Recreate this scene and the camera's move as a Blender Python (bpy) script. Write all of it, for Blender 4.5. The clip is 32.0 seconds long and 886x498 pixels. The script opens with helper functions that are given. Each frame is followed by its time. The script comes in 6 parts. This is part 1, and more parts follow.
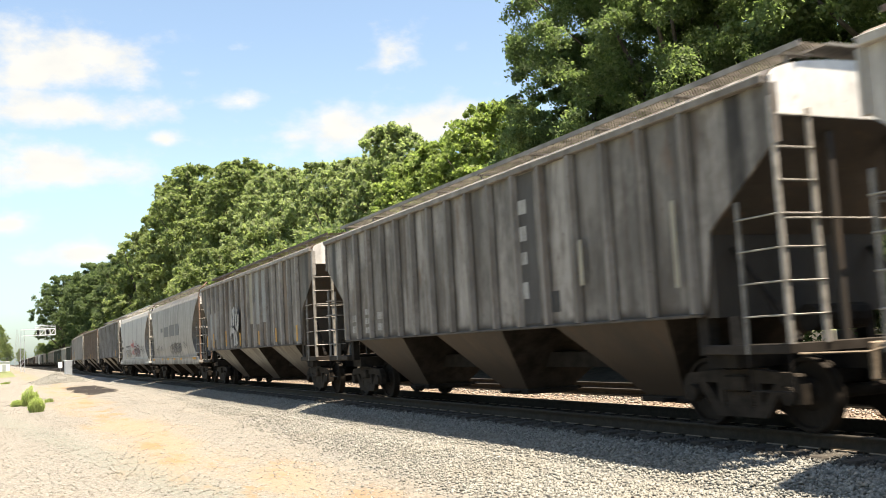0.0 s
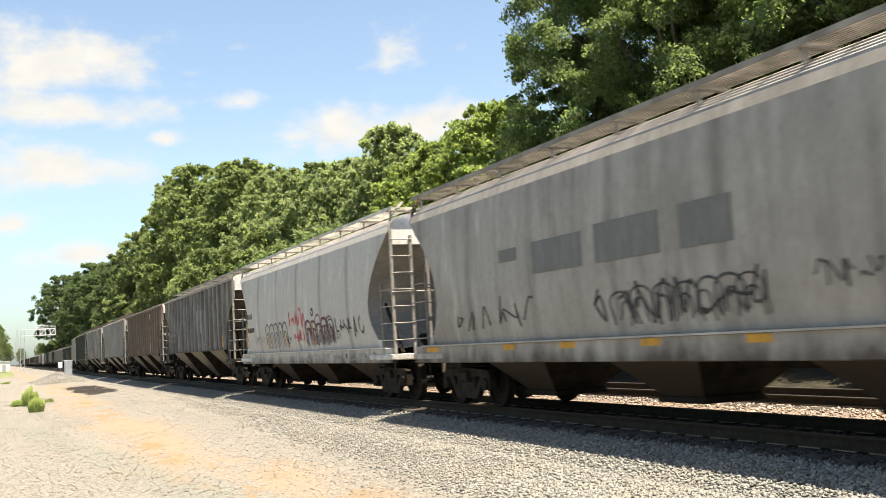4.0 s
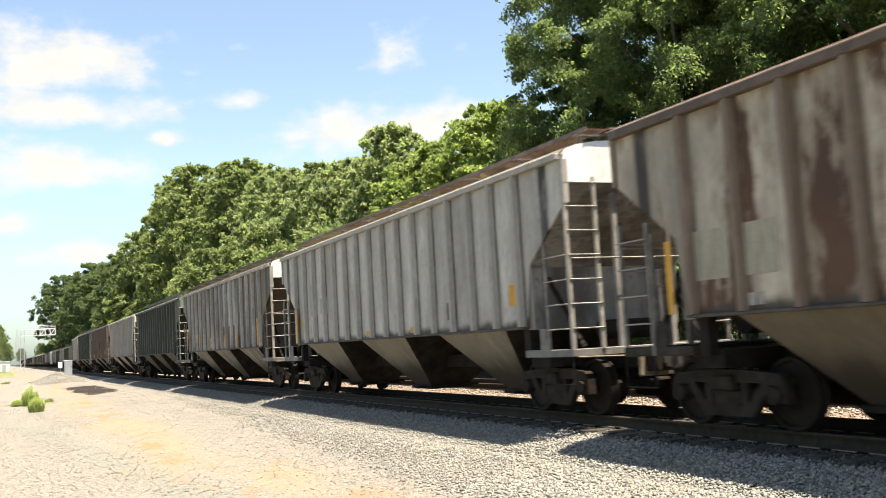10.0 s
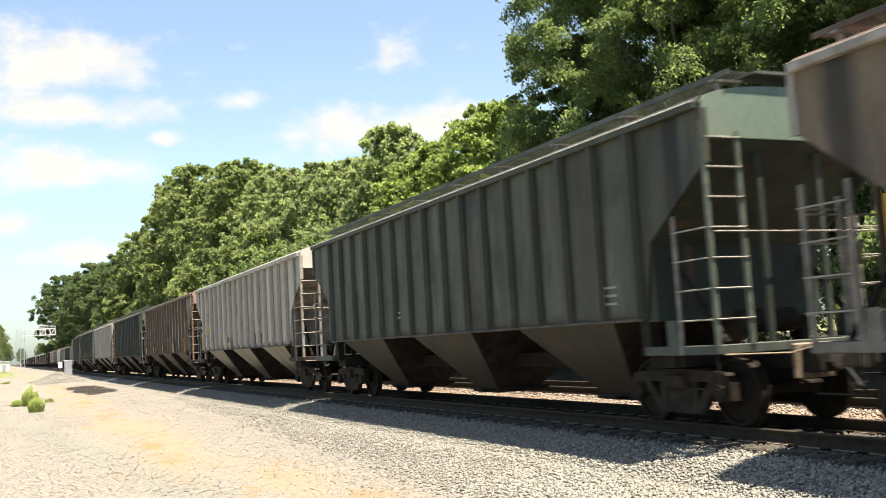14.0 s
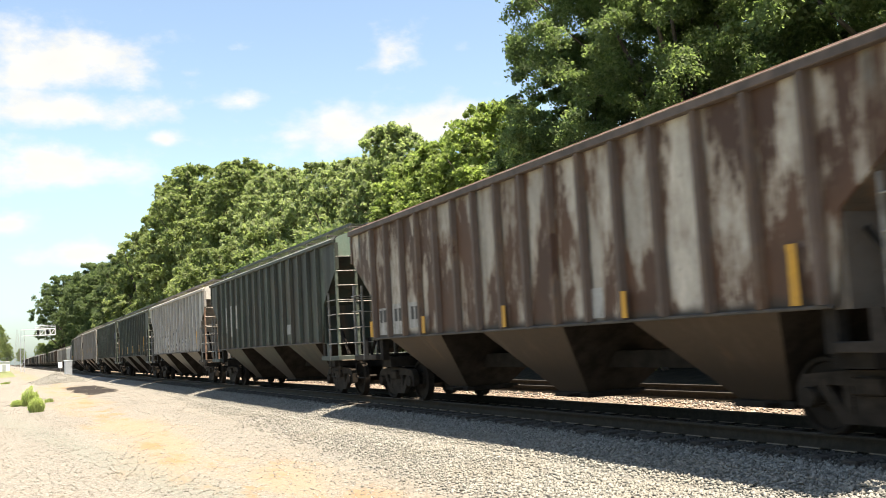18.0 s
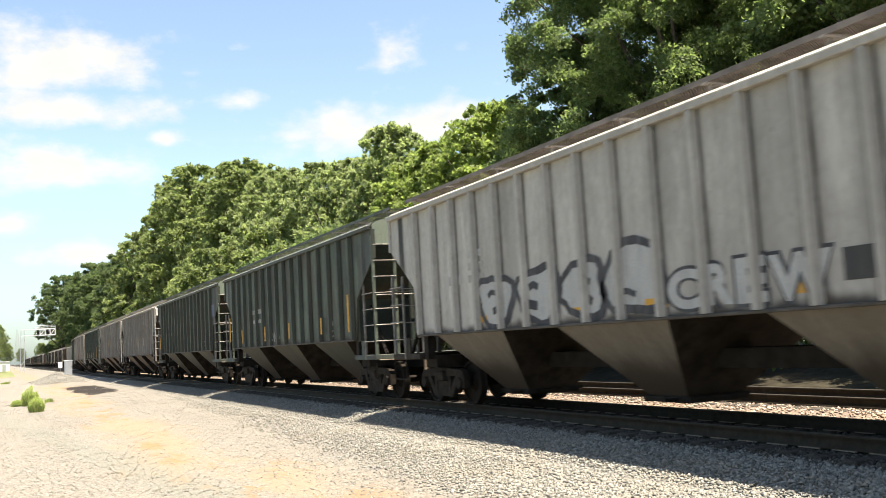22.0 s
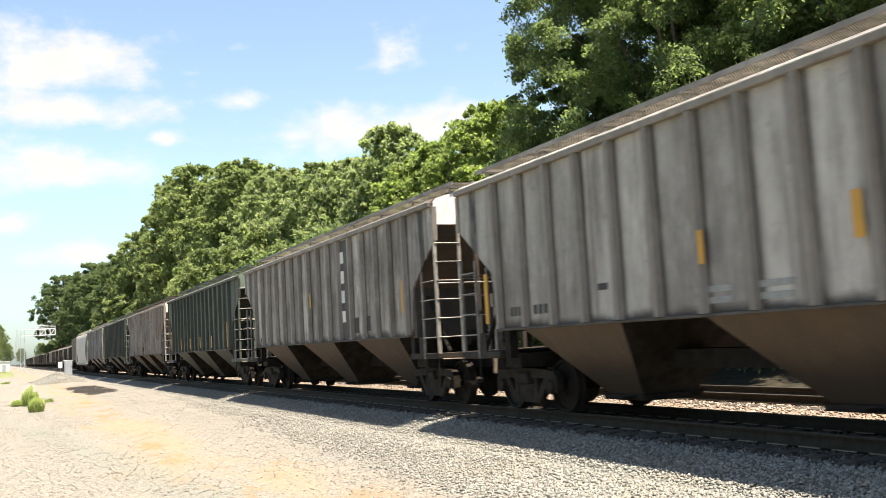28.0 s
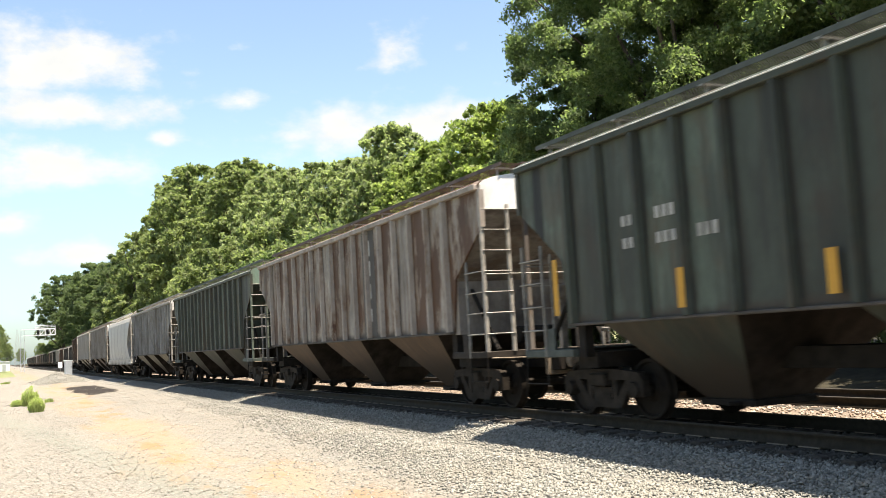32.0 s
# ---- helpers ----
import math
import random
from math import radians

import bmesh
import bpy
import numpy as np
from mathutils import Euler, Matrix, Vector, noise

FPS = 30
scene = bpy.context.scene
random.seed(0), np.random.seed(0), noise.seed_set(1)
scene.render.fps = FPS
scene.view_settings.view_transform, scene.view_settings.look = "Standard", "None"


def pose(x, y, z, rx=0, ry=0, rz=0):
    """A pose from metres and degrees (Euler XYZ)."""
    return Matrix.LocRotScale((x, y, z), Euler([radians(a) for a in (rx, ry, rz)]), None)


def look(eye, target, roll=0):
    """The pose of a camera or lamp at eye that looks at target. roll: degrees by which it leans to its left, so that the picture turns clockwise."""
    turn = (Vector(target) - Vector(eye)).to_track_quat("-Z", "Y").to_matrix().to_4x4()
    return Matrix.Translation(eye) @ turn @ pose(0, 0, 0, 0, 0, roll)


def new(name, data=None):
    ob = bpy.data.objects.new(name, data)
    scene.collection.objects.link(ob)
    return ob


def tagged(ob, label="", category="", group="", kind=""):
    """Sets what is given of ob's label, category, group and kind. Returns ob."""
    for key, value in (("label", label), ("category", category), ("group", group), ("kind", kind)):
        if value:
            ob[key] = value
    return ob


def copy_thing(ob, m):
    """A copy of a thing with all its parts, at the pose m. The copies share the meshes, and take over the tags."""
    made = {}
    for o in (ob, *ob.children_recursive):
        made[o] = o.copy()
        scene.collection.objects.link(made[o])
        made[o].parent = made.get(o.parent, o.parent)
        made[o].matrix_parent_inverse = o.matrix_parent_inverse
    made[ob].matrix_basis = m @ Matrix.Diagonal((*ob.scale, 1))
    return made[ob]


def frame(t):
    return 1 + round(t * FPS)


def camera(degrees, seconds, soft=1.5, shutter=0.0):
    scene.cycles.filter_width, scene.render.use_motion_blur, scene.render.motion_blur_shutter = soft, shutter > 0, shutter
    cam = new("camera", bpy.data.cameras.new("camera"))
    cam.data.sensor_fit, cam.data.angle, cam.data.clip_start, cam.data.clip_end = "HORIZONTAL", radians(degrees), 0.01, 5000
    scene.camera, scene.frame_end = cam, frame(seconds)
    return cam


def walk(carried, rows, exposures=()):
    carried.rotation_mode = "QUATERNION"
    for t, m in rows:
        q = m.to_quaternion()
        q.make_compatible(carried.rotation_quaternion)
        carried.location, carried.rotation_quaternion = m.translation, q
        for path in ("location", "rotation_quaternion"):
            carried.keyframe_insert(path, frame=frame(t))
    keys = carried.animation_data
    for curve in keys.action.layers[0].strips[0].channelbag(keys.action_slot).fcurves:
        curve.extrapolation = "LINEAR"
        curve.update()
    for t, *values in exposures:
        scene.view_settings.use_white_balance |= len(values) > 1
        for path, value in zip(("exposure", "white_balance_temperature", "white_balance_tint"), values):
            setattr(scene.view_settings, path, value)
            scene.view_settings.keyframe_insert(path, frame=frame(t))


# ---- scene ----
# The eye is 1.35 m above the railhead (z = 0); the track runs along +Y at x = TRACK.
EYE = Vector((0.0, 0.0, 1.3514))
YAW, PITCH = radians(24.80), radians(5.424)
AHEAD = Vector((math.sin(YAW) * math.cos(PITCH), math.cos(YAW) * math.cos(PITCH), math.sin(PITCH)))
cam = camera(49.516, 32.0, soft=0.85, shutter=0.3)
VIEW = look(EYE, EYE + AHEAD, roll=-3.233)
walk(cam, [(0, VIEW), (32, VIEW)], exposures=[(t, e, 7600 if t < 14 else 7520 if t < 25 else 7380, 12) for t, e in ((0, 1.82), (3, 1.80), (5.5, 1.60), (6.2, 1.62), (7.5, 1.83), (13, 1.84), (20, 1.86), (32, 1.85))])

TRACK = 9.6          # centre of the near track
SPACING = 4.27       # to the second track
GROUND = -0.62

# ---- world and sun ----
SUN_FROM = Vector((0.6, -1.1, 4.7)).normalized()
SUN_EL = math.asin(SUN_FROM.z)
SUN_AZ = math.atan2(SUN_FROM.x, SUN_FROM.y)


def sun_and_sky():
    lamp = bpy.data.lights.new("sun", "SUN")
    lamp.energy, lamp.angle, lamp.color = 5.0, radians(0.53), (1.0, 0.95, 0.87)
    ob = new("sun", lamp)
    ob.matrix_world = look((0, 0, 60), Vector((0, 0, 60)) - SUN_FROM)
    w = bpy.data.worlds.new("sky")
    scene.world = w
    w.use_nodes = True
    nt = w.node_tree
    nt.nodes.clear()
    N, L = nt.nodes.new, nt.links.new

    def math_node(op, a, b=None, c=None):
        n = N("ShaderNodeMath")
        n.operation = op
        for i, v in enumerate((a, b, c)):
            if v is None:
                continue
            if isinstance(v, (int, float)):
                n.inputs[i].default_value = v
            else:
                L(v, n.inputs[i])
        return n.outputs[0]

    sky = N("ShaderNodeTexSky")
    sky.sky_type, sky.sun_disc = "NISHITA", False
    sky.sun_elevation, sky.sun_rotation = SUN_EL, SUN_AZ
    sky.air_density, sky.dust_density, sky.ozone_density = 1.0, 1.0, 1.2
    co = N("ShaderNodeTexCoord")
    sep = N("ShaderNodeSeparateXYZ")
    L(co.outputs["Generated"], sep.inputs[0])
    # place on the sky: azimuth from +Y in degrees, elevation in degrees
    az = math_node("MULTIPLY", math_node("ARCTAN2", sep.outputs[0], sep.outputs[1]), 57.2958)
    el = math_node("MULTIPLY", math_node("ARCSINE", sep.outputs[2]), 57.2958)
    comb = N("ShaderNodeCombineXYZ")
    L(az, comb.inputs[0])
    L(math_node("MULTIPLY", el, 1.7), comb.inputs[1])
    big = N("ShaderNodeTexNoise")
    big.inputs["Scale"].default_value, big.inputs["Detail"].default_value, big.inputs["Roughness"].default_value = 0.30, 9, 0.58
    L(comb.outputs[0], big.inputs["Vector"])
    # cumulus banks: azimuth, elevation, half width, half height, weight
    field = None
    for a, e, sa, se, wt in CLOUDS:
        da = math_node("DIVIDE", math_node("SUBTRACT", az, a), sa)
        de = math_node("DIVIDE", math_node("SUBTRACT", el, e), se)
        de = math_node("MULTIPLY", de, math_node("ADD", math_node("MULTIPLY", math_node("LESS_THAN", de, 0.0), 0.6), 1.0))
        r2 = math_node("ADD", math_node("MULTIPLY", da, da), math_node("MULTIPLY", de, de))
        g = math_node("MULTIPLY", math_node("EXPONENT", math_node("MULTIPLY", r2, -1.0)), wt)
        field = g if field is None else math_node("MAXIMUM", field, g)
    haze = math_node("MULTIPLY", math_node("EXPONENT", math_node("MULTIPLY", el, -0.16)), 0.30)
    field = math_node("ADD", field, haze)
    dens = math_node("ADD", field, math_node("MULTIPLY", math_node("SUBTRACT", big.outputs["Fac"], 0.5), 1.25))
    ramp = N("ShaderNodeMapRange")
    ramp.interpolation_type = "SMOOTHSTEP"
    ramp.inputs["From Min"].default_value, ramp.inputs["From Max"].default_value = 0.22, 0.74
    L(dens, ramp.inputs["Value"])
    mask = ramp.outputs[0]
    # shaded bases, bright tops
    fine = N("ShaderNodeTexNoise")
    fine.inputs["Scale"].default_value, fine.inputs["Detail"].default_value = 0.5, 6
    L(comb.outputs[0], fine.inputs["Vector"])
    shade = N("ShaderNodeMix")
    shade.data_type = "RGBA"
    L(math_node("MULTIPLY", fine.outputs["Fac"], 1.3), shade.inputs["Factor"])
    shade.inputs["A"].default_value = (4.2, 4.75, 5.3, 1)
    shade.inputs["B"].default_value = (5.45, 5.75, 5.95, 1)
    mix = N("ShaderNodeMix")
    mix.data_type = "RGBA"
    L(mask, mix.inputs["Factor"])
    gain = N("ShaderNodeVectorMath")
    gain.operation = "MULTIPLY"
    gain.inputs[1].default_value = SKY_GAIN
    L(sky.outputs[0], gain.inputs[0])
    # moist haze dims the blue towards the skyline
    low = N("ShaderNodeMapRange")
    low.inputs["From Min"].default_value, low.inputs["From Max"].default_value = 0.0, 11.0
    L(el, low.inputs["Value"])
    skyline = N("ShaderNodeMix")
    skyline.data_type, skyline.blend_type = "RGBA", "MULTIPLY"
    skyline.inputs["B"].default_value = (0.63, 0.75, 0.90, 1)
    L(math_node("SUBTRACT", 1.0, low.outputs[0]), skyline.inputs["Factor"])
    L(gain.outputs[0], skyline.inputs["A"])
    L(skyline.outputs["Result"], mix.inputs["A"])
    L(shade.outputs["Result"], mix.inputs["B"])
    bg = N("ShaderNodeBackground")
    bg.inputs["Strength"].default_value = 0.053
    L(mix.outputs["Result"], bg.inputs["Color"])
    out = N("ShaderNodeOutputWorld")
    L(bg.outputs[0], out.inputs["Surface"])


SKY_GAIN = (1.33, 1.42, 1.44)
CLOUDS = [
    (3.0, 16.2, 6.4, 2.8, 0.72), (3.2, 13.8, 6.6, 1.6, 0.70), (2.0, 10.5, 6.8, 1.9, 0.66), (3.8, 11.5, 2.4, 0.9, 0.50), (22.7, 16.8, 2.2, 1.5, 0.60),
    (21.3, 12.5, 8.2, 2.1, 0.64), (26.3, 13.3, 3.2, 1.6, 0.62), (0.3, 7.6, 2.2, 1.1, 0.56), (3.5, 5.8, 2.8, 0.9, 0.56), (13.5, 14.4, 2.2, 0.9, 0.44),
    (8.9, 12.4, 1.3, 0.8, 0.52), (10.3, 16.1, 0.9, 0.6, 0.40), (13.3, 17.5, 1.1, 0.5, 0.36), (26.4, 17.1, 1.4, 0.6, 0.38), (16.0, 12.4, 3.2, 0.9, 0.52),
    (-7.0, 12.0, 5.0, 4.0, 0.55), (44.0, 14.0, 8.0, 2.5, 0.5), (58.0, 22.0, 9.0, 4.0, 0.5),
]
sun_and_sky()


# ---- materials ----
def mat_base(name, rough=0.8, metal=0.0):
    m = bpy.data.materials.new(name)
    m.use_nodes = True
    nt = m.node_tree
    b = nt.nodes["Principled BSDF"]
    b.inputs["Roughness"].default_value, b.inputs["Metallic"].default_value = rough, metal
    return m, nt, b


def noise_node(nt, scale, detail=5, rough=0.6, stretch=(1, 1, 1), shift=(0, 0, 0), vec="Object"):
    co = nt.nodes.new("ShaderNodeTexCoord")
    mp = nt.nodes.new("ShaderNodeMapping")
    mp.inputs["Scale"].default_value = stretch
    mp.inputs["Location"].default_value = shift
    nt.links.new(co.outputs[vec], mp.inputs[0])
    n = nt.nodes.new("ShaderNodeTexNoise")
    n.inputs["Scale"].default_value, n.inputs["Detail"].default_value, n.inputs["Roughness"].default_value = scale, detail, rough
    nt.links.new(mp.outputs[0], n.inputs["Vector"])
    return n.outputs["Fac"]


def span(nt, value, lo, hi, a=0.0, b=1.0):
    r = nt.nodes.new("ShaderNodeMapRange")
    r.interpolation_type = "SMOOTHSTEP"
    for k, v in (("From Min", lo), ("From Max", hi), ("To Min", a), ("To Max", b)):
        r.inputs[k].default_value = v
    nt.links.new(value, r.inputs["Value"])
    return r.outputs[0]


def mixed(nt, fac, a, b, how="MIX"):
    n = nt.nodes.new("ShaderNodeMix")
    n.data_type, n.blend_type = "RGBA", how
    for key, v in (("Factor", fac), ("A", a), ("B", b)):
        if isinstance(v, (int, float)):
            n.inputs[key].default_value = v
        elif isinstance(v, tuple):
            n.inputs[key].default_value = (*v, 1)
        else:
            nt.links.new(v, n.inputs[key])
    return n.outputs["Result"]


def bumped(nt, b, height, strength, dist=0.02):
    n = nt.nodes.new("ShaderNodeBump")
    n.inputs["Strength"].default_value, n.inputs["Distance"].default_value = strength, dist
    nt.links.new(height, n.inputs["Height"])
    nt.links.new(n.outputs[0], b.inputs["Normal"])


def times(nt, a, b):
    n = nt.nodes.new("ShaderNodeMath")
    n.operation = "MULTIPLY"
    for i, v in enumerate((a, b)):
        if isinstance(v, (int, float)):
            n.inputs[i].default_value = v
        else:
            nt.links.new(v, n.inputs[i])
    return n.outputs[0]


def plain(name, col, rough=0.8, metal=0.0, vary=0.25, scale=6.0, bump=0.15):
    m, nt, b = mat_base(name, rough, metal)
    f = noise_node(nt, scale, 7, 0.65)
    g = noise_node(nt, scale * 0.17, 4)
    dark = tuple(c * (1 - vary) for c in col)
    light = tuple(min(0.9, c * (1 + vary)) for c in col)
    c = mixed(nt, span(nt, f, 0.3, 0.7), dark, light)
    c = mixed(nt, span(nt, g, 0.35, 0.7, 0, 0.5), c, tuple(x * (1 - vary) for x in col))
    nt.links.new(c, b.inputs["Base Color"])
    if max(col) < 0.04:
        b.inputs["Specular IOR Level"].default_value = 0.12
    if bump:
        bumped(nt, b, f, bump)
    return m


def car_paint(name, base, dirt=(0.09, 0.075, 0.062), grime=0.5, rust=0.0, patch=0.0, seed=0.0, rust_col=(0.048, 0.021, 0.0115), ribs=True, splash=None, seams=0.0, other=None):
    """Weathered freight-car enamel: run-off streaks, road dirt, peeling rust, shading painted beside posts; every panel
    between posts has aged its own way.
    """
    m, nt, b = mat_base(name, 0.62)
    b.inputs["Specular IOR Level"].default_value = 0.3
    L = nt.links.new

    def op(kind, a, b2=None):
        n = nt.nodes.new("ShaderNodeMath")
        n.operation = kind
        for i, v in enumerate((a, b2)):
            if v is None:
                continue
            if isinstance(v, (int, float)):
                n.inputs[i].default_value = v
            else:
                L(v, n.inputs[i])
        return n.outputs[0]
    co = nt.nodes.new("ShaderNodeTexCoord")
    sep = nt.nodes.new("ShaderNodeSeparateXYZ")
    L(co.outputs["Object"], sep.inputs[0])
    info = nt.nodes.new("ShaderNodeObjectInfo")
    own = op("ADD", op("MULTIPLY", info.outputs["Random"], 40.0), seed * 7.3)
    panel = op("DIVIDE", op("ADD", sep.outputs[1], 6.85), 0.9133)
    wn = nt.nodes.new("ShaderNodeTexWhiteNoise")
    wn.noise_dimensions = "1D"
    L(op("ADD", op("FLOOR", panel), seed * 13.0), wn.inputs["W"])
    shift = op("ADD", own, op("MULTIPLY", wn.outputs["Value"], 3.0)) if ribs else own
    vec = nt.nodes.new("ShaderNodeCombineXYZ")
    L(op("ADD", sep.outputs[0], own), vec.inputs[0])
    L(op("ADD", sep.outputs[1], own), vec.inputs[1])
    L(op("ADD", sep.outputs[2], shift), vec.inputs[2])

    def field(stretch, detail, rough, at=0.0):
        mp = nt.nodes.new("ShaderNodeMapping")
        mp.inputs["Scale"].default_value = stretch
        mp.inputs["Location"].default_value = (at, at * 1.7, at * 0.6)
        L(vec.outputs[0], mp.inputs[0])
        n = nt.nodes.new("ShaderNodeTexNoise")
        n.inputs["Scale"].default_value, n.inputs["Detail"].default_value, n.inputs["Roughness"].default_value = 1.0, detail, rough
        L(mp.outputs[0], n.inputs["Vector"])
        return n.outputs["Fac"]
    fine = field((14, 14, 7), 6, 0.7)
    streak = field((1.0, 2.6, 0.40), 9, 0.66)
    broad = field((0.35, 0.6, 0.6), 6, 0.62, 3.0)
    c = mixed(nt, span(nt, fine, 0.25, 0.75), tuple(x * 0.86 for x in base), tuple(min(0.9, x * 1.1) for x in base))
    if patch:
        pn = field((0.2, 0.38, 0.25), 1, 0.3, 5.0)
        c = mixed(nt, span(nt, pn, 0.56, 0.6, 0, patch), c, tuple(min(0.8, x * 1.45 + 0.03) for x in base))
    if other:
        # some panels have kept another coat
        wo = nt.nodes.new("ShaderNodeTexWhiteNoise")
        wo.noise_dimensions = "1D"
        L(op("ADD", op("FLOOR", panel), seed * 5.7 + 3.0), wo.inputs["W"])
        c = mixed(nt, span(nt, op("ADD", wo.outputs["Value"], op("MULTIPLY", op("SUBTRACT", streak, 0.5), 0.7)), 0.50, 0.72, 0, 0.85), c, other)
    bright = field((0.9, 2.2, 0.5), 6, 0.7, 7.0)
    c = mixed(nt, span(nt, bright, 0.52, 0.70, 0, 0.55), c, tuple(min(0.7, x * 1.5 + 0.02) for x in base))
    c = mixed(nt, span(nt, streak, 0.42, 0.62, 0, min(0.95, 1.15 * grime)), c, dirt)
    c = mixed(nt, span(nt, broad, 0.45, 0.66, 0, grime * 0.9), c, tuple(0.7 * x for x in dirt))
    stain = field((0.45, 0.8, 0.5), 8, 0.68, 9.0)
    c = mixed(nt, span(nt, stain, 0.50, 0.62, 0, 0.8 * grime), c, (0.075, 0.052, 0.034))
    run_off = field((2.0, 24.0, 0.22), 5, 0.65, 11.0)
    c = mixed(nt, span(nt, run_off, 0.56, 0.70, 0, 0.6 * grime), c, tuple(0.45 * x for x in dirt))
    rust_run = field((1.4, 5.0, 0.16), 7, 0.68, 27.0)
    c = mixed(nt, span(nt, rust_run, 0.55, 0.67, 0, min(0.8, 1.15 * grime)), c, (0.075, 0.046, 0.029))
    specks = field((7, 7, 5), 4, 0.7, 15.0)
    c = mixed(nt, span(nt, specks, 0.63, 0.70, 0, 0.7 * grime + 0.15), c, (0.05, 0.032, 0.022))
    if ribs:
        # dirt and rust along the posts, deepened to put crease shading into the colour
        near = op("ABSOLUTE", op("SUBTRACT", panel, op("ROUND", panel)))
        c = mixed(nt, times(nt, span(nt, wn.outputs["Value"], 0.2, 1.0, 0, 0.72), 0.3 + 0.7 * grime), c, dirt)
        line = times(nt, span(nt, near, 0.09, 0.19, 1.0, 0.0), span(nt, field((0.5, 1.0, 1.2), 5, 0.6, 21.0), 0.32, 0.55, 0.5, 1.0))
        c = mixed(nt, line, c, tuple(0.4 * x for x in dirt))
        post_dirt_shade = times(nt, span(nt, near, 0.10, 0.30, 0.8, 0.0), span(nt, field((0.5, 2.0, 0.6), 6, 0.65, 17.0), 0.32, 0.62, 0.0, min(1.0, 0.35 + grime)))
        c = mixed(nt, post_dirt_shade, c, tuple(0.6 * x for x in dirt))
    if rust:
        rn = field((0.5, 1.25, 0.40), 10, 0.68, 13.0)
        edge = 0.74 - 0.40 * rust
        c = mixed(nt, span(nt, rn, edge - 0.07, edge + 0.02, 0, 0.6), c, (0.14, 0.085, 0.05))
        rc = mixed(nt, span(nt, broad, 0.35, 0.65), rust_col, (0.084, 0.039, 0.021))
        c = mixed(nt, span(nt, rn, edge, edge + 0.05, 0, 0.95), c, rc)
    if seams:
        # plate seams of the smooth shell, with soft dirt beside them
        at = op("DIVIDE", sep.outputs[1], 2.35)
        off = op("ABSOLUTE", op("SUBTRACT", at, op("ROUND", at)))
        c = mixed(nt, times(nt, span(nt, off, 0.005, 0.09, 1.0, 0.0), span(nt, field((0.3, 0.9, 0.5), 4, 0.6, 31.0), 0.3, 0.6, 0.3 * seams, seams)), c, tuple(1.4 * x for x in dirt))
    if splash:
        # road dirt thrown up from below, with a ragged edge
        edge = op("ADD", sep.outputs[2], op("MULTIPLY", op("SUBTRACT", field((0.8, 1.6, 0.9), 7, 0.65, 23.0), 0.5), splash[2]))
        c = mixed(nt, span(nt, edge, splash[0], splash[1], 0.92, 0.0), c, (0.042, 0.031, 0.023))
    L(c, b.inputs["Base Color"])
    bumped(nt, b, fine, 0.12, 0.01)
    return m


def faded(name, col, wear=0.5, dirt=(0.10, 0.085, 0.07)):
    """Old stencil paint: worn through in streaks."""
    m, nt, b = mat_base(name, 0.75)
    f = noise_node(nt, 1.0, 7, 0.7, (3, 7, 1.6))
    g = noise_node(nt, 26, 5, 0.7)
    c = mixed(nt, span(nt, g, 0.3, 0.7), tuple(0.8 * x for x in col), col)
    c = mixed(nt, span(nt, f, 0.42, 0.68, 0, wear), c, dirt)
    nt.links.new(c, b.inputs["Base Color"])
    return m


def leaf_mat(name, a, c2, trans=0.35):
    m, nt, b = mat_base(name, 0.55)
    b.inputs["Specular IOR Level"].default_value = 0.2
    geo = nt.nodes.new("ShaderNodeNewGeometry")
    f = noise_node(nt, 0.5, 3)
    c = mixed(nt, geo.outputs["Random Per Island"], a, c2)
    c = mixed(nt, span(nt, f, 0.35, 0.7, 0, 0.5), c, tuple(x * 0.7 for x in a))
    nt.links.new(c, b.inputs["Base Color"])
    t = nt.nodes.new("ShaderNodeBsdfTranslucent")
    tc = mixed(nt, 1.0, c, (0.97, 1.10, 0.68), "MULTIPLY")
    nt.links.new(tc, t.inputs["Color"])
    mx = nt.nodes.new("ShaderNodeMixShader")
    mx.inputs[0].default_value = trans
    nt.links.new(b.outputs[0], mx.inputs[1])
    nt.links.new(t.outputs[0], mx.inputs[2])
    nt.links.new(mx.outputs[0], nt.nodes["Material Output"].inputs["Surface"])
    return m


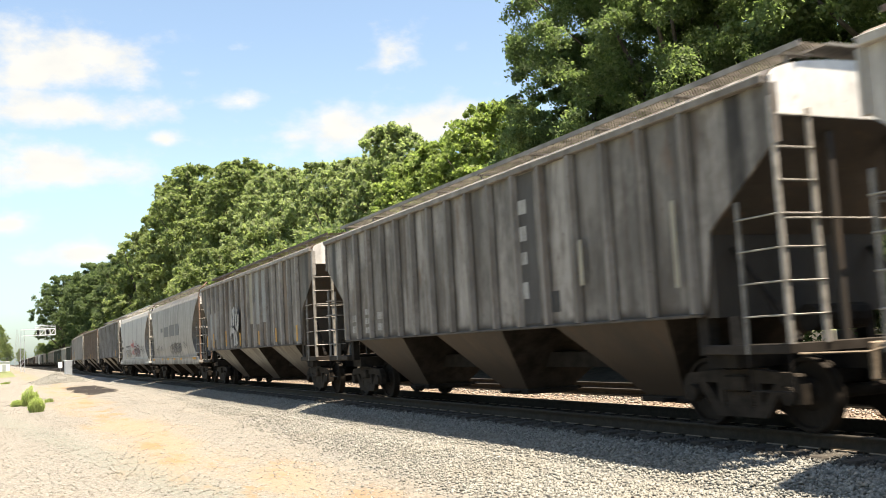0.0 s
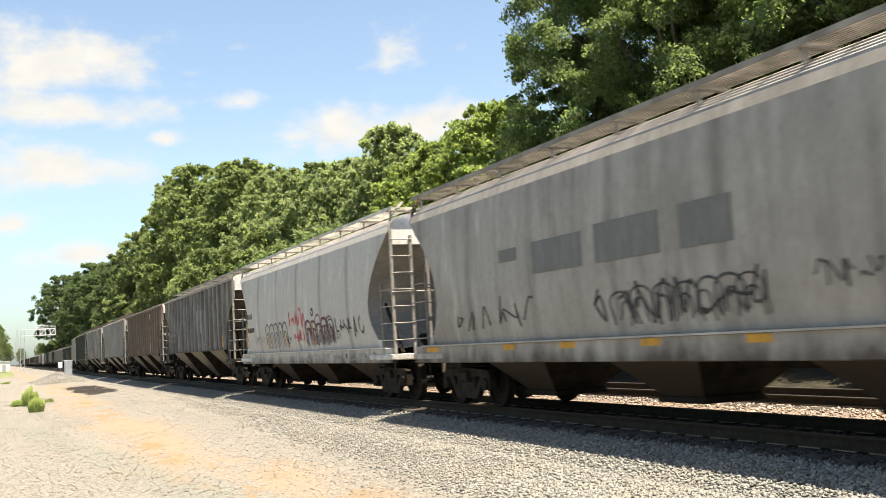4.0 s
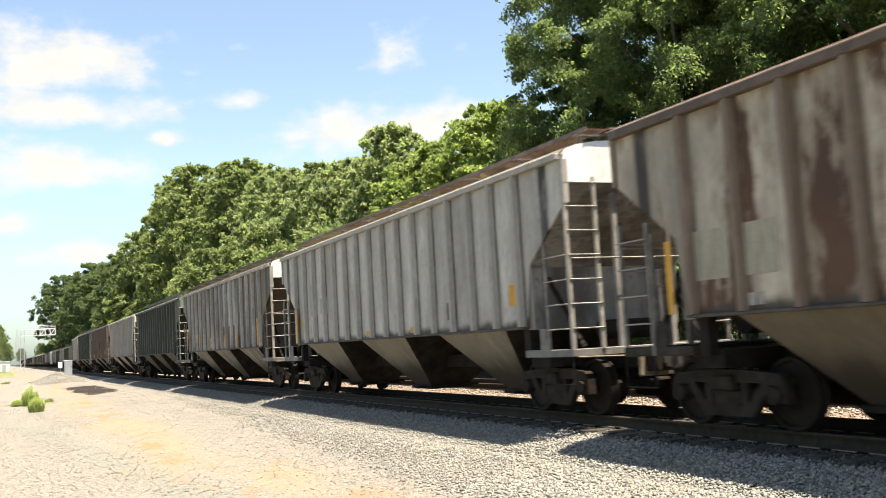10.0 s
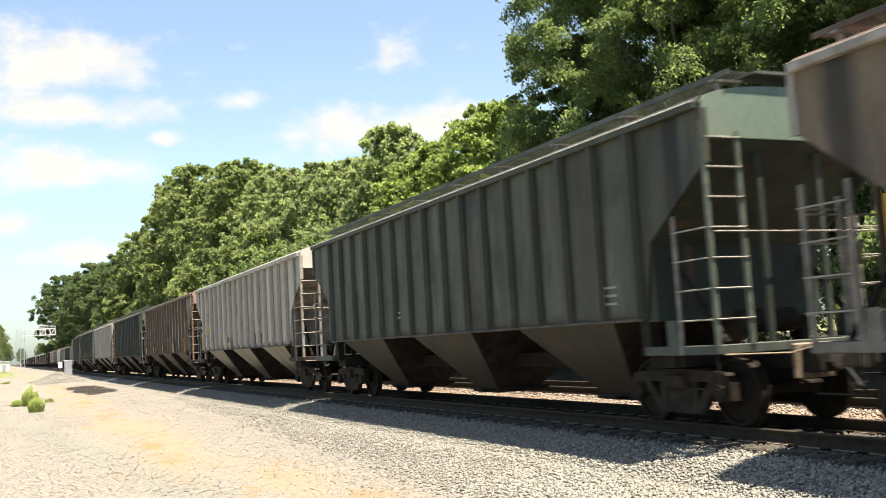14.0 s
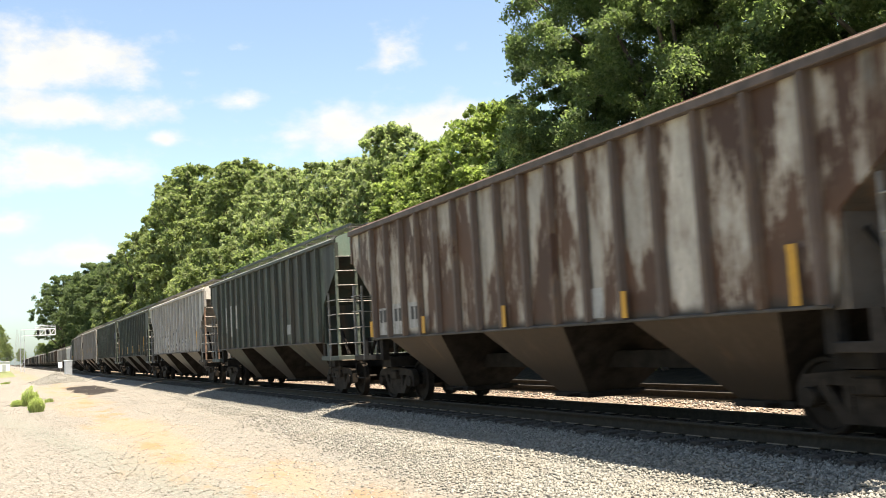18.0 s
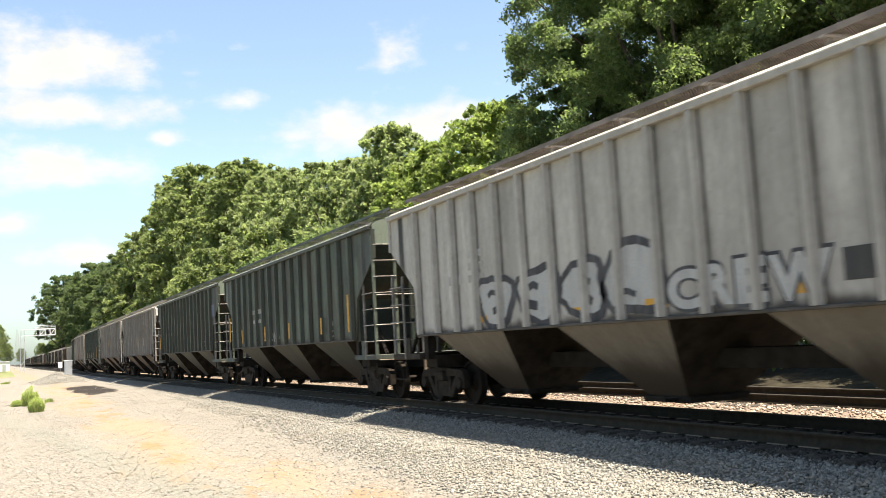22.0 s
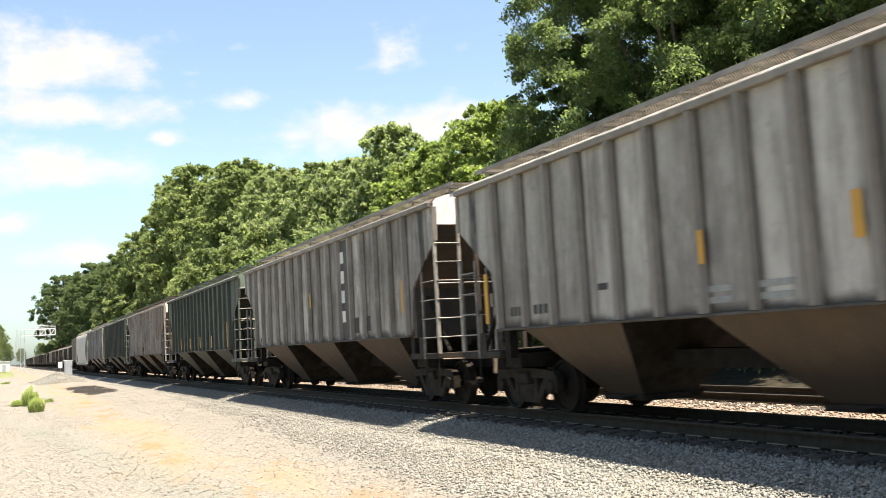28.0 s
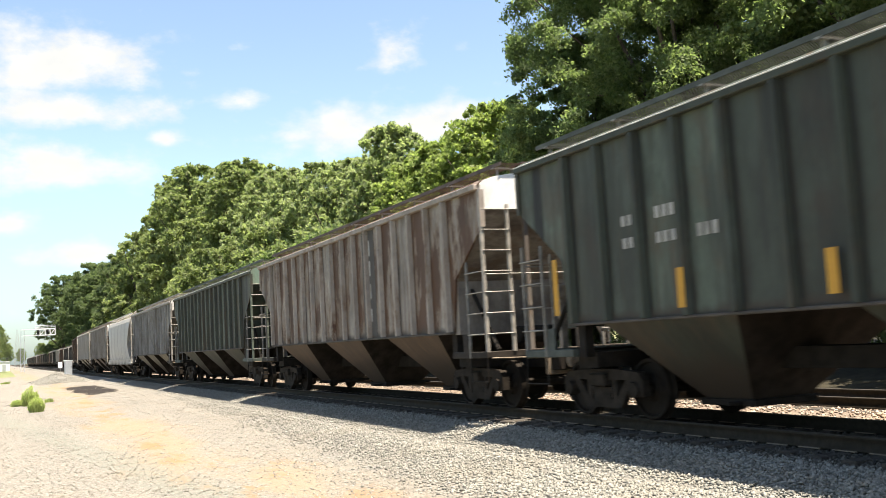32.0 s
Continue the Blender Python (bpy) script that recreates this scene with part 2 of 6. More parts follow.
def ground_mat():
    """Pale gravel yard with orange clay showing through, wet dark silt in a hollow, coarse ballast at the track."""
    m, nt, b = mat_base("yard_ground", 0.95)
    b.inputs["Specular IOR Level"].default_value = 0.15
    co = nt.nodes.new("ShaderNodeTexCoord")
    sep = nt.nodes.new("ShaderNodeSeparateXYZ")
    nt.links.new(co.outputs["Object"], sep.inputs[0])
    grain = noise_node(nt, 16, 8, 0.75)
    mid = noise_node(nt, 2.4, 8, 0.7)
    broad = noise_node(nt, 1.0, 6, 0.6, (0.30, 0.085, 1), (3, 1, 0))
    clay = noise_node(nt, 1.0, 6, 0.62, (0.45, 0.16, 1), (8.2, 4.4, 0))
    c = mixed(nt, span(nt, grain, 0.28, 0.66), (0.046, 0.044, 0.039), (0.222, 0.21, 0.186))
    c = mixed(nt, span(nt, mid, 0.42, 0.72, 0, 0.5), c, (0.182, 0.16, 0.128))

    def bell(v, mid_at, half):
        n = nt.nodes.new("ShaderNodeMath")
        n.operation = "SUBTRACT"
        nt.links.new(v, n.inputs[0])
        n.inputs[1].default_value = mid_at
        a = nt.nodes.new("ShaderNodeMath")
        a.operation = "ABSOLUTE"
        nt.links.new(n.outputs[0], a.inputs[0])
        return span(nt, a.outputs[0], half * 0.2, half, 1.0, 0.0)
    # clay strip along the wheel way, in broken tongues
    wander = nt.nodes.new("ShaderNodeMath")
    wander.operation = "MULTIPLY_ADD"
    nt.links.new(noise_node(nt, 1.0, 7, 0.65, (0.5, 0.14, 1), (5.1, 2.2, 0)), wander.inputs[0])
    wander.inputs[1].default_value = 4.5
    nt.links.new(sep.outputs[0], wander.inputs[2])
    strip = bell(wander.outputs[0], 5.75, 1.7)
    tongue = noise_node(nt, 1.0, 8, 0.66, (1.3, 0.42, 1), (2.2, 7.4, 0))
    c = mixed(nt, times(nt, strip, span(nt, clay, 0.36, 0.60, 0, 0.8)), c, (0.196, 0.152, 0.104))
    c = mixed(nt, times(nt, strip, span(nt, tongue, 0.50, 0.62, 0, 0.85)), c, (0.19, 0.120, 0.062))
    # crushed grey-green stone track through the pale yard
    slant = nt.nodes.new("ShaderNodeMath")
    slant.operation = "MULTIPLY_ADD"
    nt.links.new(sep.outputs[1], slant.inputs[0])
    slant.inputs[1].default_value = 0.1
    nt.links.new(sep.outputs[0], slant.inputs[2])
    c = mixed(nt, times(nt, bell(slant.outputs[0], 3.95, 0.8), span(nt, noise_node(nt, 5.0, 8, 0.75), 0.38, 0.62, 0, 0.75)), c, (0.125, 0.14, 0.12))
    # silt hollow
    pud = times(nt, bell(sep.outputs[0], 5.2, 1.9), bell(sep.outputs[1], 70.0, 17.0))
    run = noise_node(nt, 1.0, 10, 0.75, (1.1, 0.34, 1), (1.2, 5.4, 0))
    ps = nt.nodes.new("ShaderNodeMath")
    ps.operation = "ADD"
    nt.links.new(times(nt, run, 1.3), ps.inputs[0])
    nt.links.new(times(nt, pud, 0.55), ps.inputs[1])
    c = mixed(nt, span(nt, ps.outputs[0], 0.86, 0.93, 0, 0.6), c, (0.085, 0.066, 0.045))
    c = mixed(nt, span(nt, ps.outputs[0], 0.93, 0.96, 0, 0.95), c, (0.016, 0.0135, 0.012))
    nt.links.new(c, b.inputs["Base Color"])
    bumped(nt, b, grain, 0.5, 0.025)
    return m


def ballast_mat(name, a, b2, warm):
    m, nt, b = mat_base(name, 0.9)
    vo = nt.nodes.new("ShaderNodeTexVoronoi")
    co = nt.nodes.new("ShaderNodeTexCoord")
    nt.links.new(co.outputs["Object"], vo.inputs["Vector"])
    vo.inputs["Scale"].default_value = 19
    bw = nt.nodes.new("ShaderNodeRGBToBW")
    nt.links.new(vo.outputs["Color"], bw.inputs[0])
    c = mixed(nt, bw.outputs[0], a, b2)
    c = mixed(nt, span(nt, noise_node(nt, 0.35, 5), 0.4, 0.7, 0, 0.6), c, warm)
    nt.links.new(c, b.inputs["Base Color"])
    bumped(nt, b, vo.outputs["Distance"], 0.9, 0.04)
    return m


def stone_mat(name, a, b2, warm):
    m, nt, b = mat_base(name, 0.85)
    geo = nt.nodes.new("ShaderNodeNewGeometry")
    c = mixed(nt, geo.outputs["Random Per Island"], a, b2)
    c = mixed(nt, span(nt, noise_node(nt, 0.6, 4), 0.45, 0.7, 0, 0.5), c, warm)
    nt.links.new(c, b.inputs["Base Color"])
    return m


M = {
    "ground": ground_mat(),
    "ballast": ballast_mat("ballast_bed", (0.09, 0.088, 0.079), (0.19, 0.182, 0.161), (0.17, 0.154, 0.126)),
    "ballast_old": ballast_mat("ballast_rusty", (0.06, 0.045, 0.036), (0.25, 0.20, 0.155), (0.18, 0.12, 0.08)),
    "stone": stone_mat("ballast_stone", (0.088, 0.089, 0.079), (0.25, 0.244, 0.214), (0.19, 0.174, 0.142)),
    "pebble": stone_mat("yard_pebble", (0.10, 0.096, 0.084), (0.25, 0.238, 0.21), (0.185, 0.16, 0.125)),
    "stone_dark": stone_mat("dark_stone", (0.018, 0.017, 0.014), (0.085, 0.08, 0.068), (0.05, 0.042, 0.033)),
    "stone_old": stone_mat("rusty_stone", (0.11, 0.08, 0.06), (0.40, 0.33, 0.27), (0.30, 0.20, 0.13)),
    "rail": plain("rail_steel", (0.030, 0.025, 0.018), 0.8, 0.0, 0.3, 9),
    "railhead": plain("rail_polished", (0.075, 0.066, 0.056), 0.5, 0.6, 0.1, 9, 0.02),
    "tie": plain("tie_timber", (0.042, 0.035, 0.027), 0.9, 0, 0.45, 5, 0.5),
    "under": plain("underframe_black", (0.020, 0.017, 0.0145), 0.8, 0.1, 0.4, 4),
    "truck": plain("cast_truck", (0.026, 0.021, 0.0165), 0.85, 0.0, 0.45, 6, 0.3),
    "wheel": plain("wheel_steel", (0.018, 0.0145, 0.0115), 0.75, 0.2, 0.35, 7),
    "coupler": plain("coupler_rust", (0.19, 0.15, 0.11), 0.85, 0.1, 0.4, 8, 0.3),
    "hose": plain("hose_rubber", (0.03, 0.03, 0.03), 0.7),
    "galv": plain("galvanised", (0.32, 0.31, 0.29), 0.5, 0.5, 0.25, 7),
    "walk": plain("running_board", (0.075, 0.062, 0.053), 0.8, 0.1, 0.35, 6),
    "ladder_white": plain("ladder_weathered", (0.27, 0.25, 0.22), 0.7, 0.0, 0.35, 5),
    "ladder_rust": plain("ladder_rusty", (0.17, 0.105, 0.072), 0.8, 0.0, 0.5, 4),
    "yellow": faded("reflector_yellow", (0.55, 0.28, 0.03), 0.35),
    "white_mark": faded("stencil_white", (0.36, 0.352, 0.33), 0.75),
    "dark_mark": faded("stencil_black", (0.03, 0.03, 0.03), 0.3),
    "bright_mark": faded("stencil_fresh_white", (0.62, 0.61, 0.58), 0.4, (0.3, 0.29, 0.27)),
    "grey_mark": faded("repaint_grey", (0.27, 0.275, 0.265), 0.5),
    "slate_mark": faded("repaint_slate", (0.125, 0.128, 0.125), 0.4, (0.2, 0.195, 0.185)),
    "dark_panel": faded("repaint_dark", (0.055, 0.05, 0.046), 0.4, (0.10, 0.095, 0.085)),
    "tan_mark": faded("repaint_tan", (0.31, 0.285, 0.22), 0.45),
    "red_mark": plain("spray_red", (0.50, 0.06, 0.07), 0.6, 0, 0.15, 5, 0.03),
    "blue_mark": plain("spray_blue", (0.055, 0.06, 0.115), 0.6, 0, 0.15, 5, 0.03),
    "bark": plain("bark", (0.10, 0.08, 0.065), 0.9, 0, 0.4, 4, 0.6),
    "leaf_dark": leaf_mat("leaf_oak", (0.125, 0.176, 0.084), (0.25, 0.305, 0.152), 0.66),
    "leaf_far": leaf_mat("leaf_far", (0.095, 0.135, 0.070), (0.19, 0.235, 0.125), 0.6),
    "leaf_mid": leaf_mat("leaf_ash", (0.185, 0.226, 0.112), (0.325, 0.37, 0.195), 0.66),
    "leaf_light": leaf_mat("leaf_walnut", (0.20, 0.258, 0.092), (0.345, 0.405, 0.17), 0.66),
    "leaf_silver": leaf_mat("leaf_silver", (0.24, 0.285, 0.155), (0.405, 0.45, 0.265), 0.66),
    "grass": leaf_mat("grass_blade", (0.36, 0.43, 0.16), (0.52, 0.57, 0.26), 0.55),
    "signal": plain("signal_aluminium", (0.68, 0.69, 0.70), 0.5, 0.1, 0.1, 4, 0.05),
    "cabinet": plain("cabinet_silver", (0.42, 0.45, 0.48), 0.45, 0.4, 0.12, 4, 0.05),
    "shed": plain("shed_white", (0.72, 0.74, 0.75), 0.6, 0, 0.1, 2, 0.05),
    "lens": plain("signal_lens", (0.02, 0.02, 0.02), 0.3, 0, 0.1),
}


# ---- mesh helpers ----
def mesh_of(name, verts, faces, mat, smooth=False):
    """Fast mesh from arrays; all faces have one corner count, or faces is a list of tuples."""
    me = bpy.data.meshes.new(name)
    if isinstance(faces, np.ndarray):
        n, k = faces.shape
        me.vertices.add(len(verts))
        me.vertices.foreach_set("co", np.ascontiguousarray(verts, dtype=np.float32).ravel())
        me.loops.add(n * k)
        me.loops.foreach_set("vertex_index", np.ascontiguousarray(faces, dtype=np.int32).ravel())
        me.polygons.add(n)
        me.polygons.foreach_set("loop_start", np.arange(0, n * k, k, dtype=np.int32))
        if smooth:
            me.polygons.foreach_set("use_smooth", np.ones(n, dtype=bool))
        me.update(calc_edges=True)
    else:
        me.from_pydata([tuple(v) for v in verts], [], faces)
        if smooth:
            for p in me.polygons:
                p.use_smooth = True
    if mat:
        me.materials.append(mat)
    return me


class Solid:
    """Collects boxes, tubes and prisms into one mesh."""

    def __init__(self):
        self.v, self.f = [], []

    def add(self, verts, faces):
        o = len(self.v)
        self.v += [tuple(p) for p in verts]
        self.f += [tuple(i + o for i in f) for f in faces]
        return self

    def box(self, x0, x1, y0, y1, z0, z1, bev=0.0):
        if bev <= 0:
            v = [(x, y, z) for x in (x0, x1) for y in (y0, y1) for z in (z0, z1)]
            return self.add(v, [(0, 1, 3, 2), (4, 6, 7, 5), (0, 4, 5, 1), (2, 3, 7, 6), (0, 2, 6, 4), (1, 5, 7, 3)])
        bm = bmesh.new()
        bmesh.ops.create_cube(bm, size=1.0)
        for p in bm.verts:
            p.co = Vector(((x0 + x1) / 2 + p.co.x * (x1 - x0), (y0 + y1) / 2 + p.co.y * (y1 - y0), (z0 + z1) / 2 + p.co.z * (z1 - z0)))
        bmesh.ops.bevel(bm, geom=bm.edges[:], offset=bev, segments=1, affect="EDGES")
        bm.verts.index_update()
        self.add([p.co for p in bm.verts], [tuple(q.index for q in f.verts) for f in bm.faces])
        bm.free()
        return self

    def tube(self, a, b, r0, r1=None, n=6, caps=True):
        a, b = Vector(a), Vector(b)
        r1 = r0 if r1 is None else r1
        d = (b - a).normalized()
        u = d.orthogonal().normalized()
        w = d.cross(u)
        v = []
        for c, r in ((a, r0), (b, r1)):
            for i in range(n):
                t = 2 * math.pi * i / n
                v.append(c + (u * math.cos(t) + w * math.sin(t)) * r)
        f = [(i, (i + 1) % n, n + (i + 1) % n, n + i) for i in range(n)]
        if caps:
            f += [tuple(range(n - 1, -1, -1)), tuple(range(n, 2 * n))]
        return self.add(v, f)

    def prism(self, outline, axis, lo, hi):
        """outline: points in the two other axes, in order; extruded along axis from lo to hi."""
        n = len(outline)
        v = []
        for c in (lo, hi):
            for p, q in outline:
                v.append((c, p, q) if axis == "x" else (p, c, q) if axis == "y" else (p, q, c))
        f = [(i, (i + 1) % n, n + (i + 1) % n, n + i) for i in range(n)]
        return self.add(v, f + [tuple(range(n - 1, -1, -1)), tuple(range(n, 2 * n))])

    def path(self, pts, r, n=5):
        for a, b in zip(pts[:-1], pts[1:]):
            self.tube(a, b, r, r, n)
        return self

    def mesh(self, name, mat, smooth=False):
        me = mesh_of(name, self.v, self.f, mat, smooth)
        bm = bmesh.new()
        bm.from_mesh(me)
        bmesh.ops.recalc_face_normals(bm, faces=bm.faces[:])
        bm.to_mesh(me)
        bm.free()
        return me


def part(name, me, parent, label=""):
    if isinstance(me, tuple):
        me = me[0].mesh(name, me[1])
    ob = new(name, me)
    ob.parent = parent
    if label:
        ob["label"] = label
    return ob


def thing(name, label, category, group="", at=None, me=None, kind=""):
    ob = new(name, me)
    if at is not None:
        ob.matrix_basis = at
    return tagged(ob, label, category, group, kind)


# ---- ground and track ----
def swerve(y):
    """How far the running line lies to the right of the near track: a crossover to the second track far off."""
    t = min(1.0, max(0.0, (y - 118.0) / 95.0))
    return SPACING * t * t * (3 - 2 * t)


def ground_height(x, y):
    """Yard, ballast shoulder, two track beds, ditch and bank under the trees."""
    prof = [(-400, -0.7), (-6, -0.66), (5.0, -0.62), (6.0, -0.57), (7.1, -0.50), (7.75, -0.30), (8.2, -0.25), (8.5, -0.21), (10.6, -0.21), (11.6, -0.32),
            (12.4, -0.20), (15.3, -0.20), (16.2, -0.45), (18.0, -0.8), (20.0, -0.5), (24.0, 0.1), (60, 0.4), (600, 0.5)]
    for (a, za), (b, zb) in zip(prof[:-1], prof[1:]):
        if a <= x <= b:
            z = za + (zb - za) * (x - a) / (b - a)
            break
    else:
        z = prof[-1][1] if x > 0 else prof[0][1]
    if x < 7.6 and y < 300:
        z += 0.05 * noise.noise((x * 0.7, y * 0.25, 2.0)) * min(1, (7.6 - x))
    # spoil heap of ballast beside the line
    d = math.hypot((x - 4.8) / 3.0, (y - 103.0) / 12.0)
    if d < 1:
        z += 0.95 * (1 - d) ** 1.2 * (1 + 0.3 * noise.noise((x * 1.1, y * 0.5, 5)))
    d = math.hypot((x - 1.2) / 2.6, (y - 78.0) / 14.0)
    if d < 1:
        z += 0.5 * (1 - d) * (1 + 0.5 * noise.noise((x * 1.3, y * 0.3, 9)))
    return z


def build_ground():
    xs = [-3000, -1200, -400, -120, -60, -30, -16, -10] + list(np.arange(-7, 3, 0.5)) + list(np.arange(3, 18.2, 0.25)) + [19, 20, 22, 24, 28, 36, 60, 160, 600, 1500, 3000]
    ys = [-2000, -500, -120, -40, -15, -6, 0] + list(np.arange(3, 45, 0.6)) + list(np.arange(45, 130, 2.0)) + list(np.arange(130, 330, 8)) + [360, 420, 520, 700, 1000, 1600, 2600, 4200]
    v = np.array([(x, y, ground_height(x, y)) for y in ys for x in xs])
    nx = len(xs)
    f = np.array([(j * nx + i, j * nx + i + 1, (j + 1) * nx + i + 1, (j + 1) * nx + i) for j in range(len(ys) - 1) for i in range(nx - 1)])
    me = mesh_of("ground", v, f, M["ground"], True)
    me.materials.append(M["ballast"])
    me.materials.append(M["ballast_old"])
    me.materials.append(M["turf"])
    me.materials.append(M["litter"])
    cx = (v[f[:, 0], 0] + v[f[:, 2], 0]) / 2
    cy = (v[f[:, 0], 1] + v[f[:, 2], 1]) / 2
    idx = np.zeros(len(f), dtype=np.int32)
    edge = np.array([min(7.2, 5.3 + 0.05 * max(0.0, b - 10)) + 0.6 * noise.noise((0.0, b * 0.33, 4.0)) + 0.5 * noise.noise((a * 0.5, b * 1.1, 8.0)) for a, b in zip(cx, cy)])
    idx[(cx > edge) & (cx < 11.4)] = 1
    idx[(cx >= 11.4) & (cx < 16.9)] = 2
    heap = np.hypot((cx - 4.8) / 3.0, (cy - 103) / 12.0) < 0.9
    idx[heap] = 1
    idx[(cx >= 16.9)] = 4
    idx[(cx >= 60)] = 3
    idx[(cx < -9)] = 3
    idx[(cx < 2.2) & (cy > 170)] = 3
    me.polygons.foreach_set("material_index", idx)
    return thing("ground", "pale gravel yard with orange clay beside grey track ballast", "ground", me=me, kind="structure")


def turf_mat():
    m, nt, b = mat_base("turf", 0.95)
    f = noise_node(nt, 3, 8, 0.7)
    g = noise_node(nt, 0.12, 5)
    c = mixed(nt, span(nt, f, 0.3, 0.7), (0.05, 0.075, 0.02), (0.13, 0.16, 0.05))
    c = mixed(nt, span(nt, g, 0.4, 0.7, 0, 0.7), c, (0.19, 0.16, 0.09))
    nt.links.new(c, b.inputs["Base Color"])
    bumped(nt, b, f, 0.6, 0.05)
    return m


M["turf"] = turf_mat()
M["litter"] = plain("leaf_litter", (0.028, 0.025, 0.017), 0.95, 0, 0.45, 2.5, 0.5)
build_ground()


def stones(name, label, count, mat, xr, yr, size, seed, dens=None, lift=0.3):
    """Broken stones lying on the ground: six-cornered lumps, thinned out with distance."""
    rng = np.random.default_rng(seed)
    x = rng.uniform(xr[0], xr[1], count)
    u = rng.random(count)
    y = yr[0] * (yr[1] / yr[0]) ** u
    if dens is not None:
        keep = rng.random(count) < dens(x, y)
        x, y = x[keep], y[keep]
    n = len(x)
    z = np.array([ground_height(a, b) for a, b in zip(x, y)])
    base = np.array([(1, 0, 0), (-1, 0, 0), (0, 1, 0), (0, -1, 0), (0, 0, 1), (0, 0, -1)], float)
    s = rng.uniform(size[0], size[1], n) * (0.75 + 0.5 * rng.random(n))
    pts = base[None] * rng.uniform(0.6, 1.2, (n, 6, 1)) + rng.normal(0, 0.22, (n, 6, 3))
    pts *= (s[:, None] * np.array([1.0, 1.0, 0.72])[None])[:, None, :]
    a = rng.uniform(0, 6.28, n)
    ca, sa = np.cos(a)[:, None], np.sin(a)[:, None]
    px, py = pts[:, :, 0] * ca - pts[:, :, 1] * sa, pts[:, :, 0] * sa + pts[:, :, 1] * ca
    v = np.stack([px + x[:, None], py + y[:, None], pts[:, :, 2] + (z + s * lift)[:, None]], 2).reshape(-1, 3)
    tri = np.array([(0, 2, 4), (2, 1, 4), (1, 3, 4), (3, 0, 4), (2, 0, 5), (1, 2, 5), (3, 1, 5), (0, 3, 5)])
    f = (tri[None] + (np.arange(n) * 6)[:, None, None]).reshape(-1, 3)
    return thing(name, label, "gravel", me=mesh_of(name, v, f, mat), kind="stuff")


stones("ballast_stones", "broken grey limestone ballast along the near track", 92000, M["stone"], (4.2, 8.32), (6.0, 75.0), (0.017, 0.034), 11,
       lambda x, y: np.clip((x - np.minimum(6.7, 4.3 + 0.048 * y)) / 1.4, 0.03, 1.0) ** 1.3)
stones("yard_pebbles", "loose pebbles scattered over the pale gravel yard", 40000, M["pebble"], (-2.0, 6.6), (8.0, 60.0), (0.008, 0.024), 12,
       lambda x, y: 1.0 - 0.75 * np.exp(-((x - 3.4) / 1.1) ** 2), 0.1)
# stones between the near ties, darker than the shoulder ballast
stones("dirty_stones", "dark ballast between the ties of the near track", 26000, M["stone_dark"], (8.22, 10.9), (5.0, 55.0), (0.022, 0.040), 15)
stones("track_stones", "rust-stained ballast between the two tracks", 26000, M["stone_old"], (11.0, 16.8), (4.0, 70.0), (0.022, 0.042), 13)

RAIL = [(-0.07, -0.17), (0.07, -0.17), (0.07, -0.155), (0.012, -0.135), (0.012, -0.05), (0.036, -0.035), (0.036, -0.006), (0.026, 0.0),
        (-0.026, 0.0), (-0.036, -0.006), (-0.036, -0.035), (-0.012, -0.05), (-0.012, -0.135), (-0.07, -0.155)]


def rail_mesh(line, ys):
    n = len(RAIL)
    v = [(line(y) + px, y, pz) for y in ys for px, pz in RAIL]
    f = np.array([(j * n + i, j * n + (i + 1) % n, (j + 1) * n + (i + 1) % n, (j + 1) * n + i) for j in range(len(ys) - 1) for i in range(n)])
    me = mesh_of("rail", np.array(v), f, M["rail"])
    me.materials.append(M["railhead"])
    head = np.array([1 if i in (6, 7, 8) else 0 for j in range(len(ys) - 1) for i in range(n)], dtype=np.int32)
    me.polygons.foreach_set("material_index", head)
    return me


def build_tracks():
    ys = [-60, 0, 40, 80] + list(range(112, 232, 6)) + [300, 500, 900, 1800]
    tie = Solid().box(-1.3, 1.3, -0.11, 0.11, -0.36, -0.175, 0.012).mesh("tie", M["tie"])
    worn = Solid().box(-1.27, 1.32, -0.105, 0.115, -0.36, -0.178, 0.02).mesh("tie", M["tie"])
    plate = Solid().box(-0.10, 0.10, -0.17, 0.17, -0.178, -0.166).mesh("tie_plate", M["coupler"])
    rng = random.Random(4)
    for label, line, near in (("near railway track, rusty rails on dark timber ties", lambda y: TRACK, True),
                              ("second railway track, rusty rails on dark timber ties", lambda y: TRACK + SPACING, False)):
        tr = thing("railway_track", label, "railway track", "pair of tracks", kind="structure")
        for s in (-0.7535, 0.7535):
            part("rail", rail_mesh(lambda y, s=s: line(y) + s, ys), tr)
        rest = Solid()
        y, i = -6.0, 0
        while y < 330:
            if y < 62:
                ob = part("tie", tie if rng.random() < 0.5 else worn, tr)
                ob.matrix_basis = pose(line(y) + rng.uniform(-0.05, 0.05), y, rng.uniform(-0.006, 0.004), 0, 0, rng.uniform(-0.8, 0.8))
                if near and y < 40:
                    for s in (-0.7535, 0.7535):
                        p = part("tie_plate", plate, tr)
                        p.matrix_basis = pose(line(y) + s, y, 0.004)
            else:
                rest.box(line(y) - 1.3, line(y) + 1.3, y - 0.11, y + 0.11, -0.36, -0.175)
            y += 0.53
        ob = part("far_ties", (rest, M["tie"]), tr)
        ob["kind"] = "stuff"
    # the crossover itself
    cr = thing("crossover_track", "curved crossover rails linking both tracks", "railway track", kind="structure")
    for s in (-0.7535, 0.7535):
        part("rail", rail_mesh(lambda y, s=s: TRACK + swerve(y) + s, list(range(118, 217, 3))), cr)


build_tracks()


